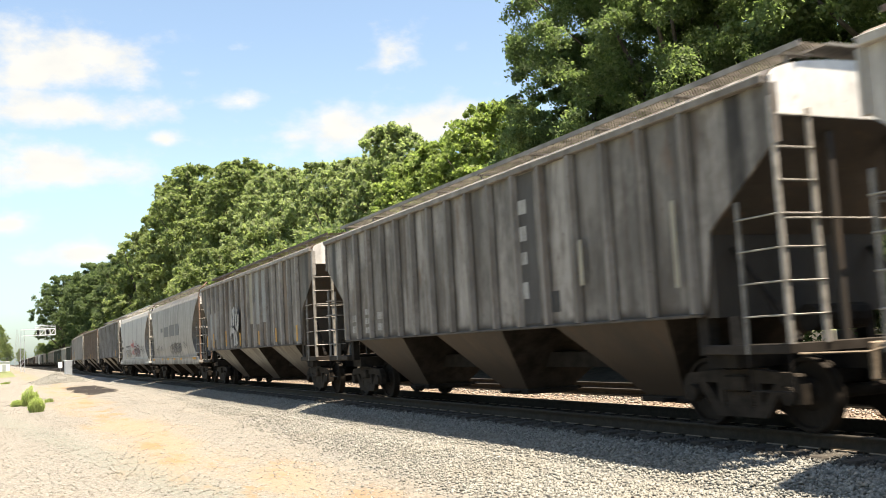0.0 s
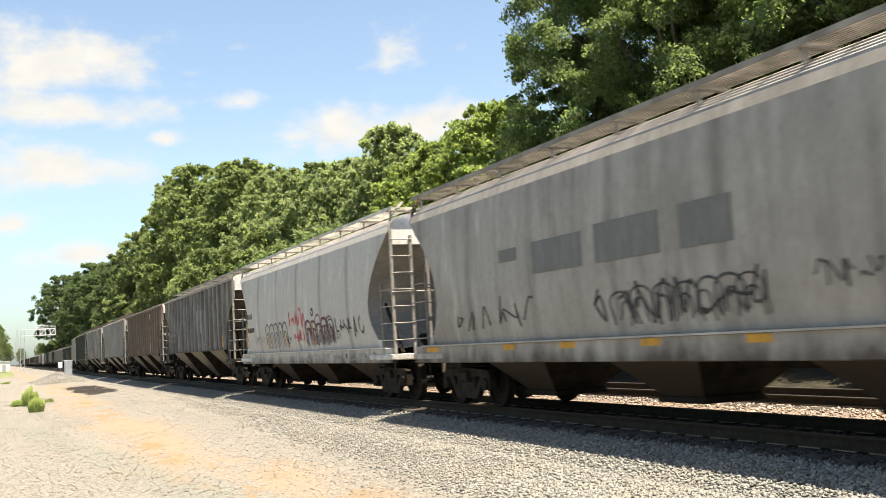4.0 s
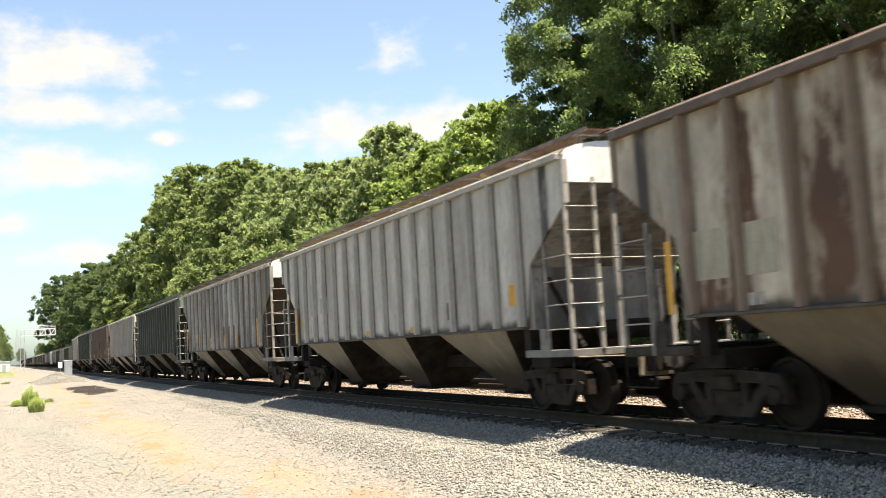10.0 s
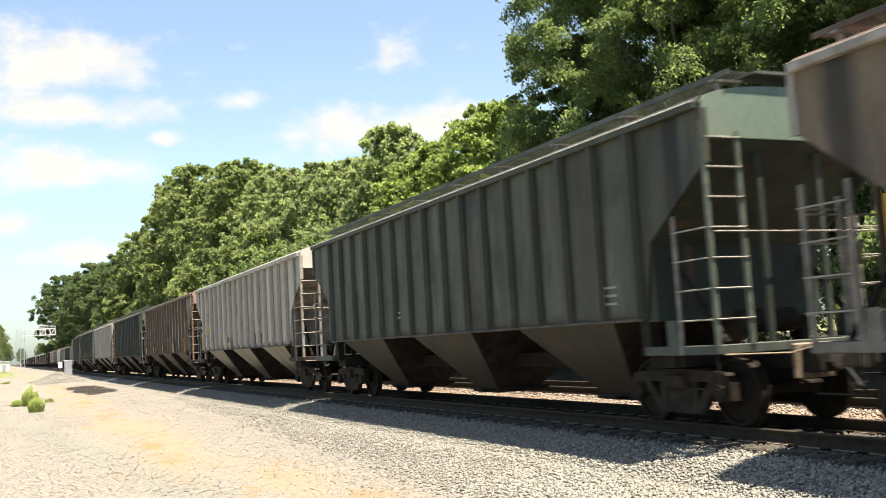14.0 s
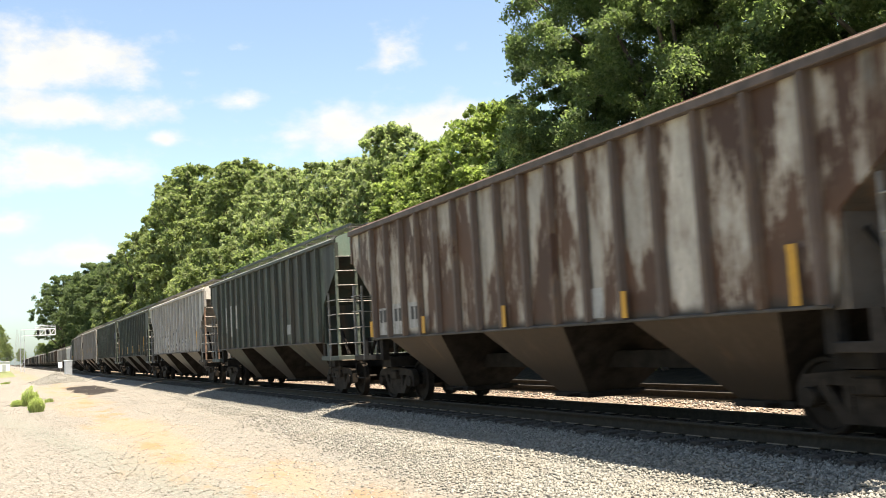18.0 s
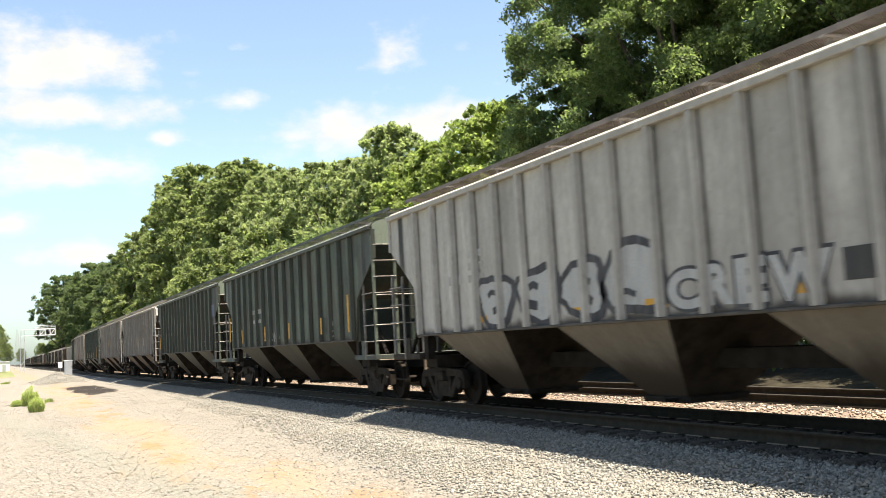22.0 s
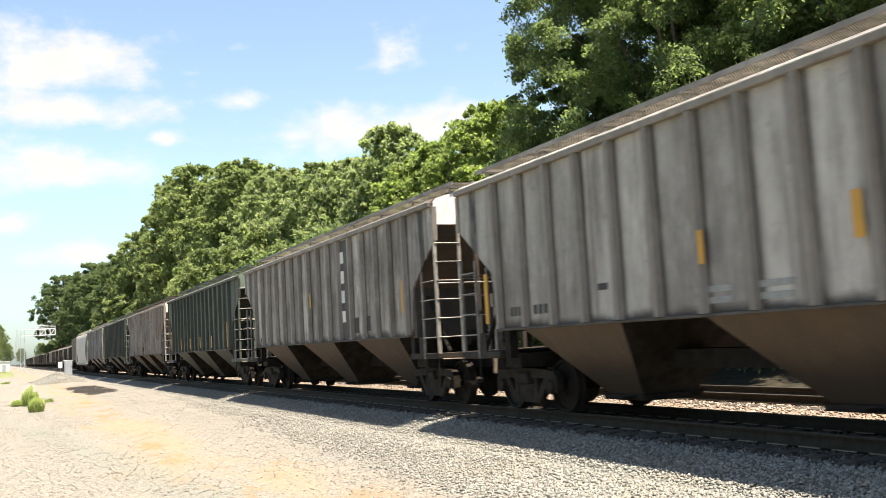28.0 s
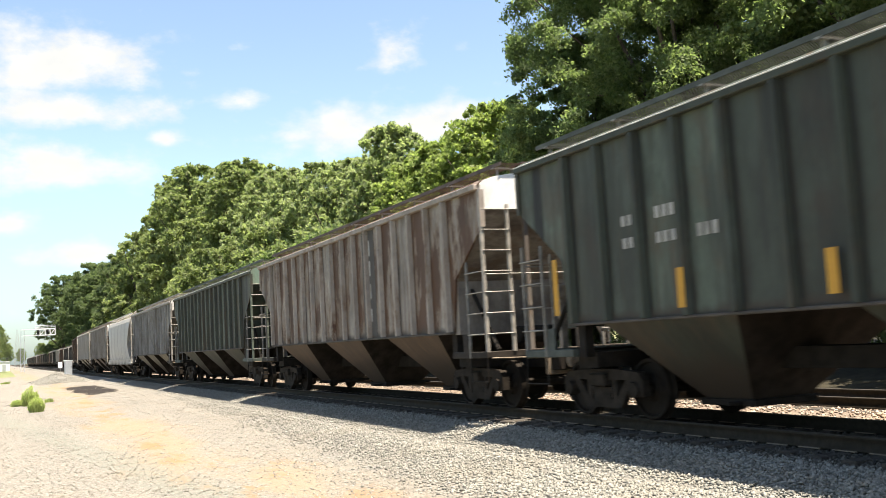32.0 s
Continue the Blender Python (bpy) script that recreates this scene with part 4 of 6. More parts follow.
def ladder_corner(car, sx, sy, full, end_y, side_x=1.56):
    """Corner ladder: rails and rungs on the end and on the side, and a stirrup below."""
    e = sy * (abs(end_y) + 0.05)
    top = 3.95 if full else 2.85
    for x in (side_x - 0.03, 0.98):
        w = 0.036 if full else 0.026
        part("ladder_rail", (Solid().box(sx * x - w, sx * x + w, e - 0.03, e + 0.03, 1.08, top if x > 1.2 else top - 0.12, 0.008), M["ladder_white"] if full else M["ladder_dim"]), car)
    for k in range(7 if full else 4):
        z = 1.42 + k * 0.385
        part("ladder_rung", (Solid().tube((sx * 0.96, e + sy * 0.035, z), (sx * (side_x - 0.02), e + sy * 0.035, z), 0.012), M["rung"]), car)
    yi = sy * (abs(end_y) - 0.62)
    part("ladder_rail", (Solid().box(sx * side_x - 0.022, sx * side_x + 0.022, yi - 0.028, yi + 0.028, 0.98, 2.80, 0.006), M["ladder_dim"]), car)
    for k in range(4):
        z = 1.42 + k * 0.385
        part("ladder_rung", (Solid().tube((sx * (side_x + 0.04), yi, z), (sx * (side_x + 0.04), e, z), 0.012), M["rung"]), car)
    part("stirrup_step", (Solid().path([(sx * side_x, yi, 1.0), (sx * side_x, yi, 0.55), (sx * side_x, e, 0.55), (sx * side_x, e, 1.0)], 0.013), M["under"]), car)
    part("gusset_plate", (Solid().prism([(yi, 0.98), (yi - sy * 0.28, 0.98), (yi - sy * 0.28, 1.44), (yi - sy * 0.10, 1.44)], "x", sx * side_x - 0.012, sx * side_x + 0.012), M["platform"]), car)


# darker copy of the ladder paint: shade on short and side rails put into colour
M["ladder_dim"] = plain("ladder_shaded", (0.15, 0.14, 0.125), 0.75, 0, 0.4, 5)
M["rung"] = plain("rung_steel", (0.24, 0.225, 0.20), 0.6, 0.2, 0.35, 7)


def end_gear(car, end_y, sy, brake):
    """Platform, sills, coupler, hose, struts and braking gear at one end."""
    e = sy * abs(end_y)

    def span_y(a, b):
        p, q = e + sy * a, e + sy * b
        return (p, q) if p < q else (q, p)
    part("end_sill", (Solid().box(-1.48, 1.48, *span_y(0.06, -0.12), 0.98, 1.10, 0.01), M["platform"]), car)
    for k in range(2):
        part("platform_slat", (Solid().box(-1.42, 1.42, *span_y(-0.22 - 0.2 * k, -0.30 - 0.2 * k), 1.04, 1.075), M["under"]), car)
    for sx in (-1, 1):
        a, b = sorted((sx * 1.44, sx * 1.575))
        yy0, yy1 = span_y(0.08, -1.42)
        part("side_sill", (Solid().box(a, b, yy0, yy1, 0.98, 1.10, 0.012), M["platform"]), car)
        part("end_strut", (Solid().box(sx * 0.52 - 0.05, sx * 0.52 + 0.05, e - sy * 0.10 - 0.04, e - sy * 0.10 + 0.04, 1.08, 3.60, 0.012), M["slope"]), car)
        part("diagonal_brace", (Solid().tube((sx * 1.2, e - sy * 0.15, 1.12), (sx * 1.2, e - sy * 1.15, 2.3), 0.045, None, 5), M["under"]), car)
        yb0, yb1 = span_y(-1.42, -1.62)
        part("bolster_post", (Solid().box(min(sx * 1.30, sx * 1.46), max(sx * 1.30, sx * 1.46), yb0, yb1, 0.97, 1.5), M["under"]), car)
    part("centre_plate", (Solid().box(-1.3, 1.3, e - sy * 1.4 - 0.28, e - sy * 1.4 + 0.28, 0.80, 1.03), M["under"]), car)
    yc0, yc1 = span_y(0.36, 0.0)
    part("draft_box", (Solid().box(-0.24, 0.24, yc0, yc1, 0.68, 1.02, 0.02), M["under"]), car)
    yk0, yk1 = span_y(0.68, 0.30)
    k = Solid().box(-0.09, 0.09, yk0, yk1, 0.80, 0.97, 0.02)
    k.box(-0.19, 0.17, *span_y(0.69, 0.54), 0.74, 1.03, 0.03)
    part("coupler", (k, M["coupler"]), car, "rusty knuckle coupler")
    part("cut_lever", (Solid().path([(-1.5, e + sy * 0.12, 0.98), (-0.5, e + sy * 0.2, 0.95), (-0.15, e + sy * 0.45, 1.06)], 0.014), M["coupler"]), car)
    part("draft_lug", (Solid().box(-0.34, 0.34, *span_y(0.10, 0.02), 0.60, 1.06, 0.02), M["coupler"]), car, "rusty striker plate behind the coupler")
    part("angle_cock", (Solid().tube((0.36, e - sy * 0.05, 0.80), (0.30, e + sy * 0.26, 0.80), 0.035, 0.045, 8).box(0.24, 0.36, *span_y(0.30, 0.22), 0.83, 0.90), M["coupler"]), car)
    part("air_hose", (Solid().path([(0.3, e + sy * 0.25, 0.78), (0.33, e + sy * 0.45, 0.52), (0.2, e + sy * 0.66, 0.45)], 0.03), M["hose"]), car)
    part("grab_iron", (Solid().tube((-1.5, e + sy * 0.09, 2.52), (1.5, e + sy * 0.09, 2.52), 0.012), M["rung"]), car)
    if brake:
        part("air_reservoir", (Solid().tube((-0.1, e - sy * 0.75, 1.42), (1.15, e - sy * 0.75, 1.42), 0.22, None, 12), M["under"]), car)
        part("brake_valve", (Solid().box(-0.86, -0.62, e + sy * 0.16 - 0.09, e + sy * 0.16 + 0.09, 1.95, 2.22, 0.03).box(-0.80, -0.68, e + sy * 0.16 - 0.05, e + sy * 0.16 + 0.05, 1.1, 1.96).tube((-0.74, e + sy * 0.2, 1.98), (-0.5, e + sy * 0.3, 1.72), 0.05, 0.04), M["valve"]), car, "dusty brake control valve")
        w = Solid()
        for i in range(14):
            a, b = 2 * math.pi * i / 14, 2 * math.pi * (i + 1) / 14
            w.tube((0.62 + 0.27 * math.cos(a), e + sy * 0.16, 2.35 + 0.27 * math.sin(a)), (0.62 + 0.27 * math.cos(b), e + sy * 0.16, 2.35 + 0.27 * math.sin(b)), 0.016, None, 5)
        for i in range(4):
            a = math.pi * i / 2
            w.tube((0.62, e + sy * 0.16, 2.35), (0.62 + 0.27 * math.cos(a), e + sy * 0.16, 2.35 + 0.27 * math.sin(a)), 0.013, None, 4)
        part("brake_wheel", (w, M["galv"]), car)
    else:
        part("brake_cylinder", (Solid().tube((-0.5, e - sy * 0.7, 1.38), (0.45, e - sy * 0.7, 1.38), 0.17, None, 12), M["under"]), car)


M["platform"] = plain("platform_paint", (0.036, 0.030, 0.025), 0.75, 0, 0.45, 3)
M["valve"] = plain("valve_dusty", (0.30, 0.25, 0.21), 0.85, 0, 0.35, 7)
M["paint"] = car_paint("paint_proto", (0.3, 0.3, 0.29))
M["bay"] = car_paint("bay_proto", (0.3, 0.27, 0.22))
# darker than the side panels: shade of the overhanging ends put into the colour
M["bay_slope"] = plain("bay_slope_shade", (0.033, 0.026, 0.021), 0.85, 0, 0.45, 3, 0.2)


def arch(w, eave, rise, n=10):
    return [(w * math.cos(math.pi - math.pi * i / n), eave + rise * math.sin(math.pi * i / n)) for i in range(n + 1)]


def add_bay(car, c, top=1.46, wide=1.5):
    """One discharge bay: painted side panels over end slopes darkened to carry their shade."""
    hl, bl, bw, zb = 1.42, 0.46, 0.50, 0.33
    v = [(-wide, c - hl, top), (wide, c - hl, top), (wide, c + hl, top), (-wide, c + hl, top),
         (-bw, c - bl, zb), (bw, c - bl, zb), (bw, c + bl, zb), (-bw, c + bl, zb)]
    bay = part("hopper_bay", (Solid().add(v, [(0, 1, 5, 4), (2, 3, 7, 6), (4, 5, 6, 7)]), M["bay_slope"]), car, "dark brown sloping bay ends, shade put into the colour")
    for q in ((1, 2, 6, 5), (3, 0, 4, 7)):
        part("side_panel", (Solid().add([v[i] for i in q], [(0, 1, 2, 3)]), M["bay"]), bay)


GRATING = {}


def grating(length, wide):
    """Open running board: long slats tied by cross strips, one welded piece."""
    key = (round(length, 2), wide)
    if key not in GRATING:
        pitch = wide / 9.68
        xs = [-wide / 2 + pitch * (i // 2) + 0.68 * pitch * (i % 2) for i in range(20)]
        ys, y = [-length / 2], -length / 2
        while y < length / 2 - 0.7:
            ys += [y + 0.06, y + 0.66]
            y += 0.66
        ys += [length / 2 - 0.06, length / 2] if ys[-1] < length / 2 - 0.08 else [length / 2]
        bm = bmesh.new()
        vs = [[bm.verts.new((x, yy, 0.0)) for x in xs] for yy in ys]
        for j in range(len(ys) - 1):
            for i in range(19):
                if i % 2 == 0 or j % 2 == 0:
                    bm.faces.new((vs[j][i], vs[j][i + 1], vs[j + 1][i + 1], vs[j + 1][i]))
        bmesh.ops.solidify(bm, geom=bm.faces[:], thickness=-0.03)
        me = bpy.data.meshes.new("running_board")
        bm.to_mesh(me)
        bm.free()
        me.materials.append(M["walk"])
        GRATING[key] = me
    return GRATING[key]


def roof_walk(car, f, r, z, hatch=True, low=False, inner=0.62, outer=1.075, foot=4.37):
    if low:
        z = 4.52
    for sx in () if low else (-1, 1):
        part("board_edge", (Solid().box(sx * outer - 0.012, sx * outer + 0.012, f - 0.12, r + 0.12, z - 0.045, z + 0.03), M["walk"]), car)
        ob = part("running_board", grating(r - f + 0.24, round(outer - inner - 0.014, 3)), car)
        ob.matrix_basis = pose(sx * (inner + outer - 0.014) / 2, (f + r) / 2, z)
        n = 9
        for i in range(n):
            y = f + 0.2 + (r - f - 0.4) * i / (n - 1)
            a0, a1 = sorted((sx * (inner - 0.02), sx * (outer + 0.015)))
            bracket = Solid().box(a0, a1, y - 0.05, y + 0.05, z - 0.062, z - 0.034)
            for q in (inner + 0.06, outer - 0.09):
                bracket.box(sx * q - 0.015, sx * q + 0.015, y - 0.03, y + 0.03, foot - (q - inner) * 0.2, z - 0.06)
            part("board_bracket", (bracket, M["bracket"]), car)
    for y in (f + 0.1, r - 0.1):
        part("crosswalk", (Solid().box(-0.62, 0.62, y - 0.22, y + 0.22, z + 0.002, z + 0.037), M["walk"]), car)
    if hatch:
        n = 5
        for i in range(n):
            a = f + 0.9 + (r - f - 1.8) * i / n
            b = a + (r - f - 1.8) / n - 0.05
            s = Solid().prism([(-0.36, z - 0.26), (0.36, z - 0.26), (0.36, z - 0.08), (0.24, z - 0.01), (-0.24, z - 0.01), (-0.36, z - 0.08)], "y", a, b)
            part("hatch_cover", (s, M["walk"]), car)


M["bracket"] = plain("bracket_paint", (0.24, 0.22, 0.20), 0.7, 0, 0.3, 6)


def post_mesh(y0=0.0):
    o = [(-1.532, -0.08), (-1.625, -0.045), (-1.625, 0.045), (-1.532, 0.08)]
    return Solid().prism(o, "z", 1.50, 4.10).mesh("side_post", M["post"])


M["chord"] = plain("chord_grey", (0.10, 0.094, 0.085), 0.7, 0, 0.4, 3)
# paler than the chord: its bright sunlit edge put into the colour
M["lip"] = plain("chord_lip", (0.30, 0.285, 0.265), 0.6, 0, 0.4, 2.5, 0.1)
M["low_chord"] = plain("low_chord_dirt", (0.055, 0.046, 0.038), 0.8, 0, 0.5, 2.0, 0.2)
M["post"] = car_paint("post_proto", (0.3, 0.3, 0.29))


def ribbed_hopper(label, deep=False):
    car = thing("hopper_car", label, "hopper car", "freight train")
    F, R = FRONT, REAR
    side = [(F, 4.12), (F, 3.38), (F + 1.18, 2.52), (F + 1.36, 1.48), (R - 1.36, 1.48), (R - 1.18, 2.52), (R, 3.38), (R, 4.12)]
    for sx in (-1, 1):
        a, b = sorted((sx * 1.49, sx * 1.53))
        part("side_sheet", (Solid().prism(side, "x", a, b), M["paint"]), car)
        a, b = sorted((sx * 1.47, sx * (1.645 if deep else 1.632)))
        part("top_chord", (Solid().box(a, b, F - 0.02, R + 0.02, 4.08 if deep else 4.10, 4.21 if deep else 4.20, 0.012), M["chord"] if deep else M["post"]), car)
        a, b = sorted((sx * 1.45, sx * 1.60))
        part("bottom_chord", (Solid().box(a, b, F + 1.38, R - 1.38, 1.455, 1.50, 0.01), M["low_chord"]), car)
        part("chord_lip", (Solid().tube((sx * (1.638 if deep else 1.626), F - 0.02, 4.193), (sx * (1.638 if deep else 1.626), R + 0.02, 4.196), 0.012, None, 10), M["lip"]), car)
    pm = post_mesh()
    for sx in (-1, 1):
        for i in range(16):
            p = part("side_post", pm, car)
            p.matrix_basis = pose(0, (F + 1.5 + (R - F - 3.0) * i / 15) * (-sx if sx > 0 else 1), 0, 0, 0, 0 if sx < 0 else 180)
    roof = arch(1.56, 4.20, 0.26) 
    part("roof", (Solid().prism(roof + [(1.56, 4.17), (-1.56, 4.17)], "y", F - 0.03, R + 0.03), M["roof"]), car)
    for sy in (-1, 1):
        y = sy * 8.392
        o = [(-1.5, 3.74), (1.5, 3.74)] + [(x * 0.965, z) for x, z in reversed(roof)]
        part("end_plate", (Solid().prism(o, "y", y - 0.012, y + 0.012), M["end"]), car)
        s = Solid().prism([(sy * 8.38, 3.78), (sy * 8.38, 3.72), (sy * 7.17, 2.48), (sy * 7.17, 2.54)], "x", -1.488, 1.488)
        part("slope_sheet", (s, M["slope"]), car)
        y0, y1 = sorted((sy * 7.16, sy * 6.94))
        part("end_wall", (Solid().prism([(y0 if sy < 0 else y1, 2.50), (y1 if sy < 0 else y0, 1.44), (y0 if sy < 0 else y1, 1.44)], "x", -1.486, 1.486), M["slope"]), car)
        part("corner_post", (Solid().box(-1.56, -1.46, y - 0.05, y + 0.05, 3.4, 4.1), M["post"]), car)
        part("corner_post", (Solid().box(1.46, 1.56, y - 0.05, y + 0.05, 3.3, 4.1), M["post"]), car)
        end_gear(car, 8.35, sy, sy > 0)
        ladder_corner(car, -1, sy, sy < 0, 8.35)
        ladder_corner(car, 1, sy, sy > 0, 8.35)
    for a, b in ((-4.7, 0.0), (0.0, 4.7)):
        m = (a + b) / 2
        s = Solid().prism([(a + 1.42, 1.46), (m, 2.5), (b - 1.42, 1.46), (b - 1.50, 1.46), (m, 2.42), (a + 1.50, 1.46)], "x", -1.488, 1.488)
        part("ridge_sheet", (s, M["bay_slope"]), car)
    for c in BAYS:
        add_bay(car, c)
        part("discharge_gate", (Solid().box(-0.56, 0.56, c - 0.56, c + 0.56, 0.24, 0.335, 0.015).tube((-0.8, c - 0.3, 0.29), (0.8, c - 0.3, 0.29), 0.03), M["under"]), car)
    part("centre_sill", (Solid().box(-0.28, 0.28, F, R, 0.74, 1.015), M["under"]), car)
    part("brake_pipe", (Solid().tube((0.38, -5.4, 0.86), (0.38, 5.4, 0.86), 0.025), M["under"]), car)
    roof_walk(car, F, R, 4.60, True, deep)
    for y in (-TRUCK_AT, TRUCK_AT):
        add_truck(car, y)
    return car


M["roof"] = car_paint("roof_proto", (0.3, 0.3, 0.29))
M["end"] = car_paint("end_proto", (0.5, 0.5, 0.48))
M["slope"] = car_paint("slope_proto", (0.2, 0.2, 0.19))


def acf_x(z):
    """Half width of the curved side at height z."""
    pts = [(1.24, 1.47), (1.6, 1.545), (2.1, 1.59), (2.6, 1.60), (3.1, 1.59), (3.5, 1.57), (3.9, 1.53), (4.05, 1.49), (4.30, 1.18), (4.39, 0.6), (4.42, 0.0)]
    for (a, xa), (b, xb) in zip(pts[:-1], pts[1:]):
        if a <= z <= b:
            return xa + (xb - xa) * (z - a) / (b - a)
    return pts[0][1] if z < 1.24 else 0.0


def acf_hopper(label):
    """Smooth curved-side covered hopper with teardrop ends and a deep side sill."""
    car = thing("hopper_car", label, "hopper car", "freight train")
    half = 7.55
    zs = [1.24, 1.5, 1.8, 2.1, 2.4, 2.7, 3.0, 3.3, 3.55, 3.75, 3.9]

    def cut(z):
        t = (z - 1.24) / (3.9 - 1.24)
        return half - 1.35 * math.sin(math.pi * min(1, t * 1.02)) ** 0.8 * (1 - 0.35 * t) - 0.55 * (1 - t) ** 2
    ny = 24
    for sx in (-1, 1):
        v, f = [], []
        for z in zs:
            c = cut(z)
            for j in range(ny + 1):
                v.append((sx * acf_x(z), -c + 2 * c * j / ny, z))
        n = ny + 1
        f = [(i * n + j, i * n + j + 1, (i + 1) * n + j + 1, (i + 1) * n + j) for i in range(len(zs) - 1) for j in range(ny)]
        part("side_sheet", mesh_of("side_sheet", v, f, M["paint"], True), car)
        a, b = sorted((sx * 1.40, sx * 1.55))
        part("side_sill", (Solid().box(a, b, -half + 0.02, half - 0.02, 0.90, 1.245, 0.015), M["paint"]), car)
        part("sill_lip", (Solid().box(min(sx * 1.50, sx * 1.60), max(sx * 1.50, sx * 1.60), -half + 0.4, half - 0.4, 1.236, 1.262), M["post"]), car)
    zr = [3.9, 4.05, 4.30, 4.35, 4.39, 4.42]
    prof = [(-acf_x(z), z) for z in zr] + [(acf_x(z), z) for z in reversed(zr[:-1])]
    part("roof", (Solid().prism(prof + [(1.2, 3.86), (-1.2, 3.86)], "y", -half, half), M["roof"]), car)
    for sy in (-1, 1):
        y = sy * (half - 0.01)
        o = [(-1.42, 3.62), (1.42, 3.62)] + [(x * 0.98, z) for x, z in reversed(prof)]
        part("end_plate", (Solid().prism(o, "y", y - 0.012, y + 0.012), M["end"]), car)
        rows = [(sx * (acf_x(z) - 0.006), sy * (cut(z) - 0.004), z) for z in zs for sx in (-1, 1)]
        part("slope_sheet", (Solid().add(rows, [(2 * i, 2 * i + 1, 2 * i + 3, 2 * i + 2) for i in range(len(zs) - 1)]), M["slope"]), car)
        end_gear(car, half, sy, sy > 0)
        ladder_corner(car, -1, sy, sy < 0, half, 1.50)
        ladder_corner(car, 1, sy, sy > 0, half, 1.50)
        # tall grab frame at the roof end
        for sx in (-1, 1):
            part("roof_grab", (Solid().path([(sx * 1.5, sy * (half + 0.05), 3.9), (sx * 1.42, sy * (half + 0.02), 4.28), (sx * 1.06, sy * (half - 0.1), 4.62)], 0.03), M["ladder_white"]), car)
    for c in (-4.1, 0.0, 4.1):
        add_bay(car, c, 1.22, 1.38)
        part("discharge_gate", (Solid().box(-0.56, 0.56, c - 0.56, c + 0.56, 0.24, 0.335, 0.015), M["under"]), car)
    part("centre_sill", (Solid().box(-0.28, 0.28, -half, half, 0.74, 1.015), M["under"]), car)
    roof_walk(car, -half, half, 4.47, inner=0.80, outer=1.42, foot=4.33)
    for y in (-6.15, 6.15):
        add_truck(car, y)
    return car


def distant_hopper(label):
    """A hopper car that stays far down the line."""
    car = thing("hopper_car", label, "hopper car", "freight train")
    F, R = FRONT, REAR
    side = [(F, 4.15), (F, 3.38), (F + 1.18, 2.52), (F + 1.36, 1.48), (R - 1.36, 1.48), (R - 1.18, 2.52), (R, 3.38), (R, 4.15)]
    for sx in (-1, 1):
        a, b = sorted((sx * 1.49, sx * 1.53))
        s = Solid().prism(side, "x", a, b)
        for i in range(16):
            y = F + 1.5 + (R - F - 3.0) * i / 15
            a, b = sorted((sx * 1.525, sx * 1.61))
            s.box(a, b, y - 0.05, y + 0.05, 1.45, 4.12)
        part("side_sheet", (s, M["paint"]), car)
        part("ladder", (Solid().box(sx * 1.53 - 0.04, sx * 1.53 + 0.04, F - 0.1, F - 0.02, 1.1, 4.0).box(sx * 0.98 - 0.04, sx * 0.98 + 0.04, F - 0.1, F - 0.02, 1.1, 3.8), M["ladder_white"]), car)
    part("roof", (Solid().prism(arch(1.6, 4.18, 0.26, 6) + [(1.6, 4.12), (-1.6, 4.12)], "y", F, R).box(-1.0, 1.0, F, R, 4.5, 4.64), M["roof"]), car)
    for sy in (-1, 1):
        y = sy * 8.33
        part("end_plate", (Solid().box(-1.5, 1.5, y - 0.01, y + 0.01, 3.4, 4.3), M["end"]), car)
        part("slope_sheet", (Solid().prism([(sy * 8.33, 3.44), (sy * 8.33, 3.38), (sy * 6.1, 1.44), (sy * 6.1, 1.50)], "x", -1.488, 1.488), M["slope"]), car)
        part("platform", (Solid().box(-1.5, 1.5, min(y, y - sy * 1.4), max(y, y - sy * 1.4), 0.95, 1.1), M["platform"]), car)
        part("coupler", (Solid().box(-0.15, 0.15, min(y, y + sy * 0.7), max(y, y + sy * 0.7), 0.75, 1.0), M["coupler"]), car)
    for c in BAYS:
        add_bay(car, c)
    for y in (-TRUCK_AT, TRUCK_AT):
        t = part("truck", TRUCK["bolster"], car)
        t.matrix_basis = pose(0, y, 0)
        for me in TRUCK["frames"]:
            part("side_frame", me, t)
        for dy in (-0.89, 0.89):
            w = part("wheelset", TRUCK["wheels"], t)
            w.matrix_basis = pose(0, dy, 0.457)
    return car


# ---- the train ----
def part_mark(car, name, half, d0, d1, z0, z1, mat, out=1.536, label=""):
    """A painted mark on the yard side: d is measured back from the front of the car body."""
    s = Solid().box(-out - 0.004, -out + 0.004, -half + d0, -half + d1, z0, z1)
    return part(name, (s, mat), car, label)


def stroke(s, pts, width, half, curve=None, out=1.545):
    """A spray-paint line on the yard side through points (d, z)."""
    rows = []
    for i, (d, z) in enumerate(pts):
        a, b = pts[max(0, i - 1)], pts[min(len(pts) - 1, i + 1)]
        t = Vector((b[0] - a[0], b[1] - a[1]))
        t = t.normalized() if t.length else Vector((1, 0))
        n = Vector((-t.y, t.x)) * width / 2
        for sg in (-1, 1):
            zz = z + sg * n.y
            x = -(curve(zz) + 0.008) if curve else -out
            rows.append((x, -half + d + sg * n.x, zz))
    s.add(rows, [(2 * i, 2 * i + 1, 2 * i + 3, 2 * i + 2) for i in range(len(pts) - 1)])


def arc(cx, cz, rx, rz, a0, a1, n=9):
    return [(cx + rx * math.cos(radians(a0 + (a1 - a0) * i / n)), cz + rz * math.sin(radians(a0 + (a1 - a0) * i / n))) for i in range(n + 1)]


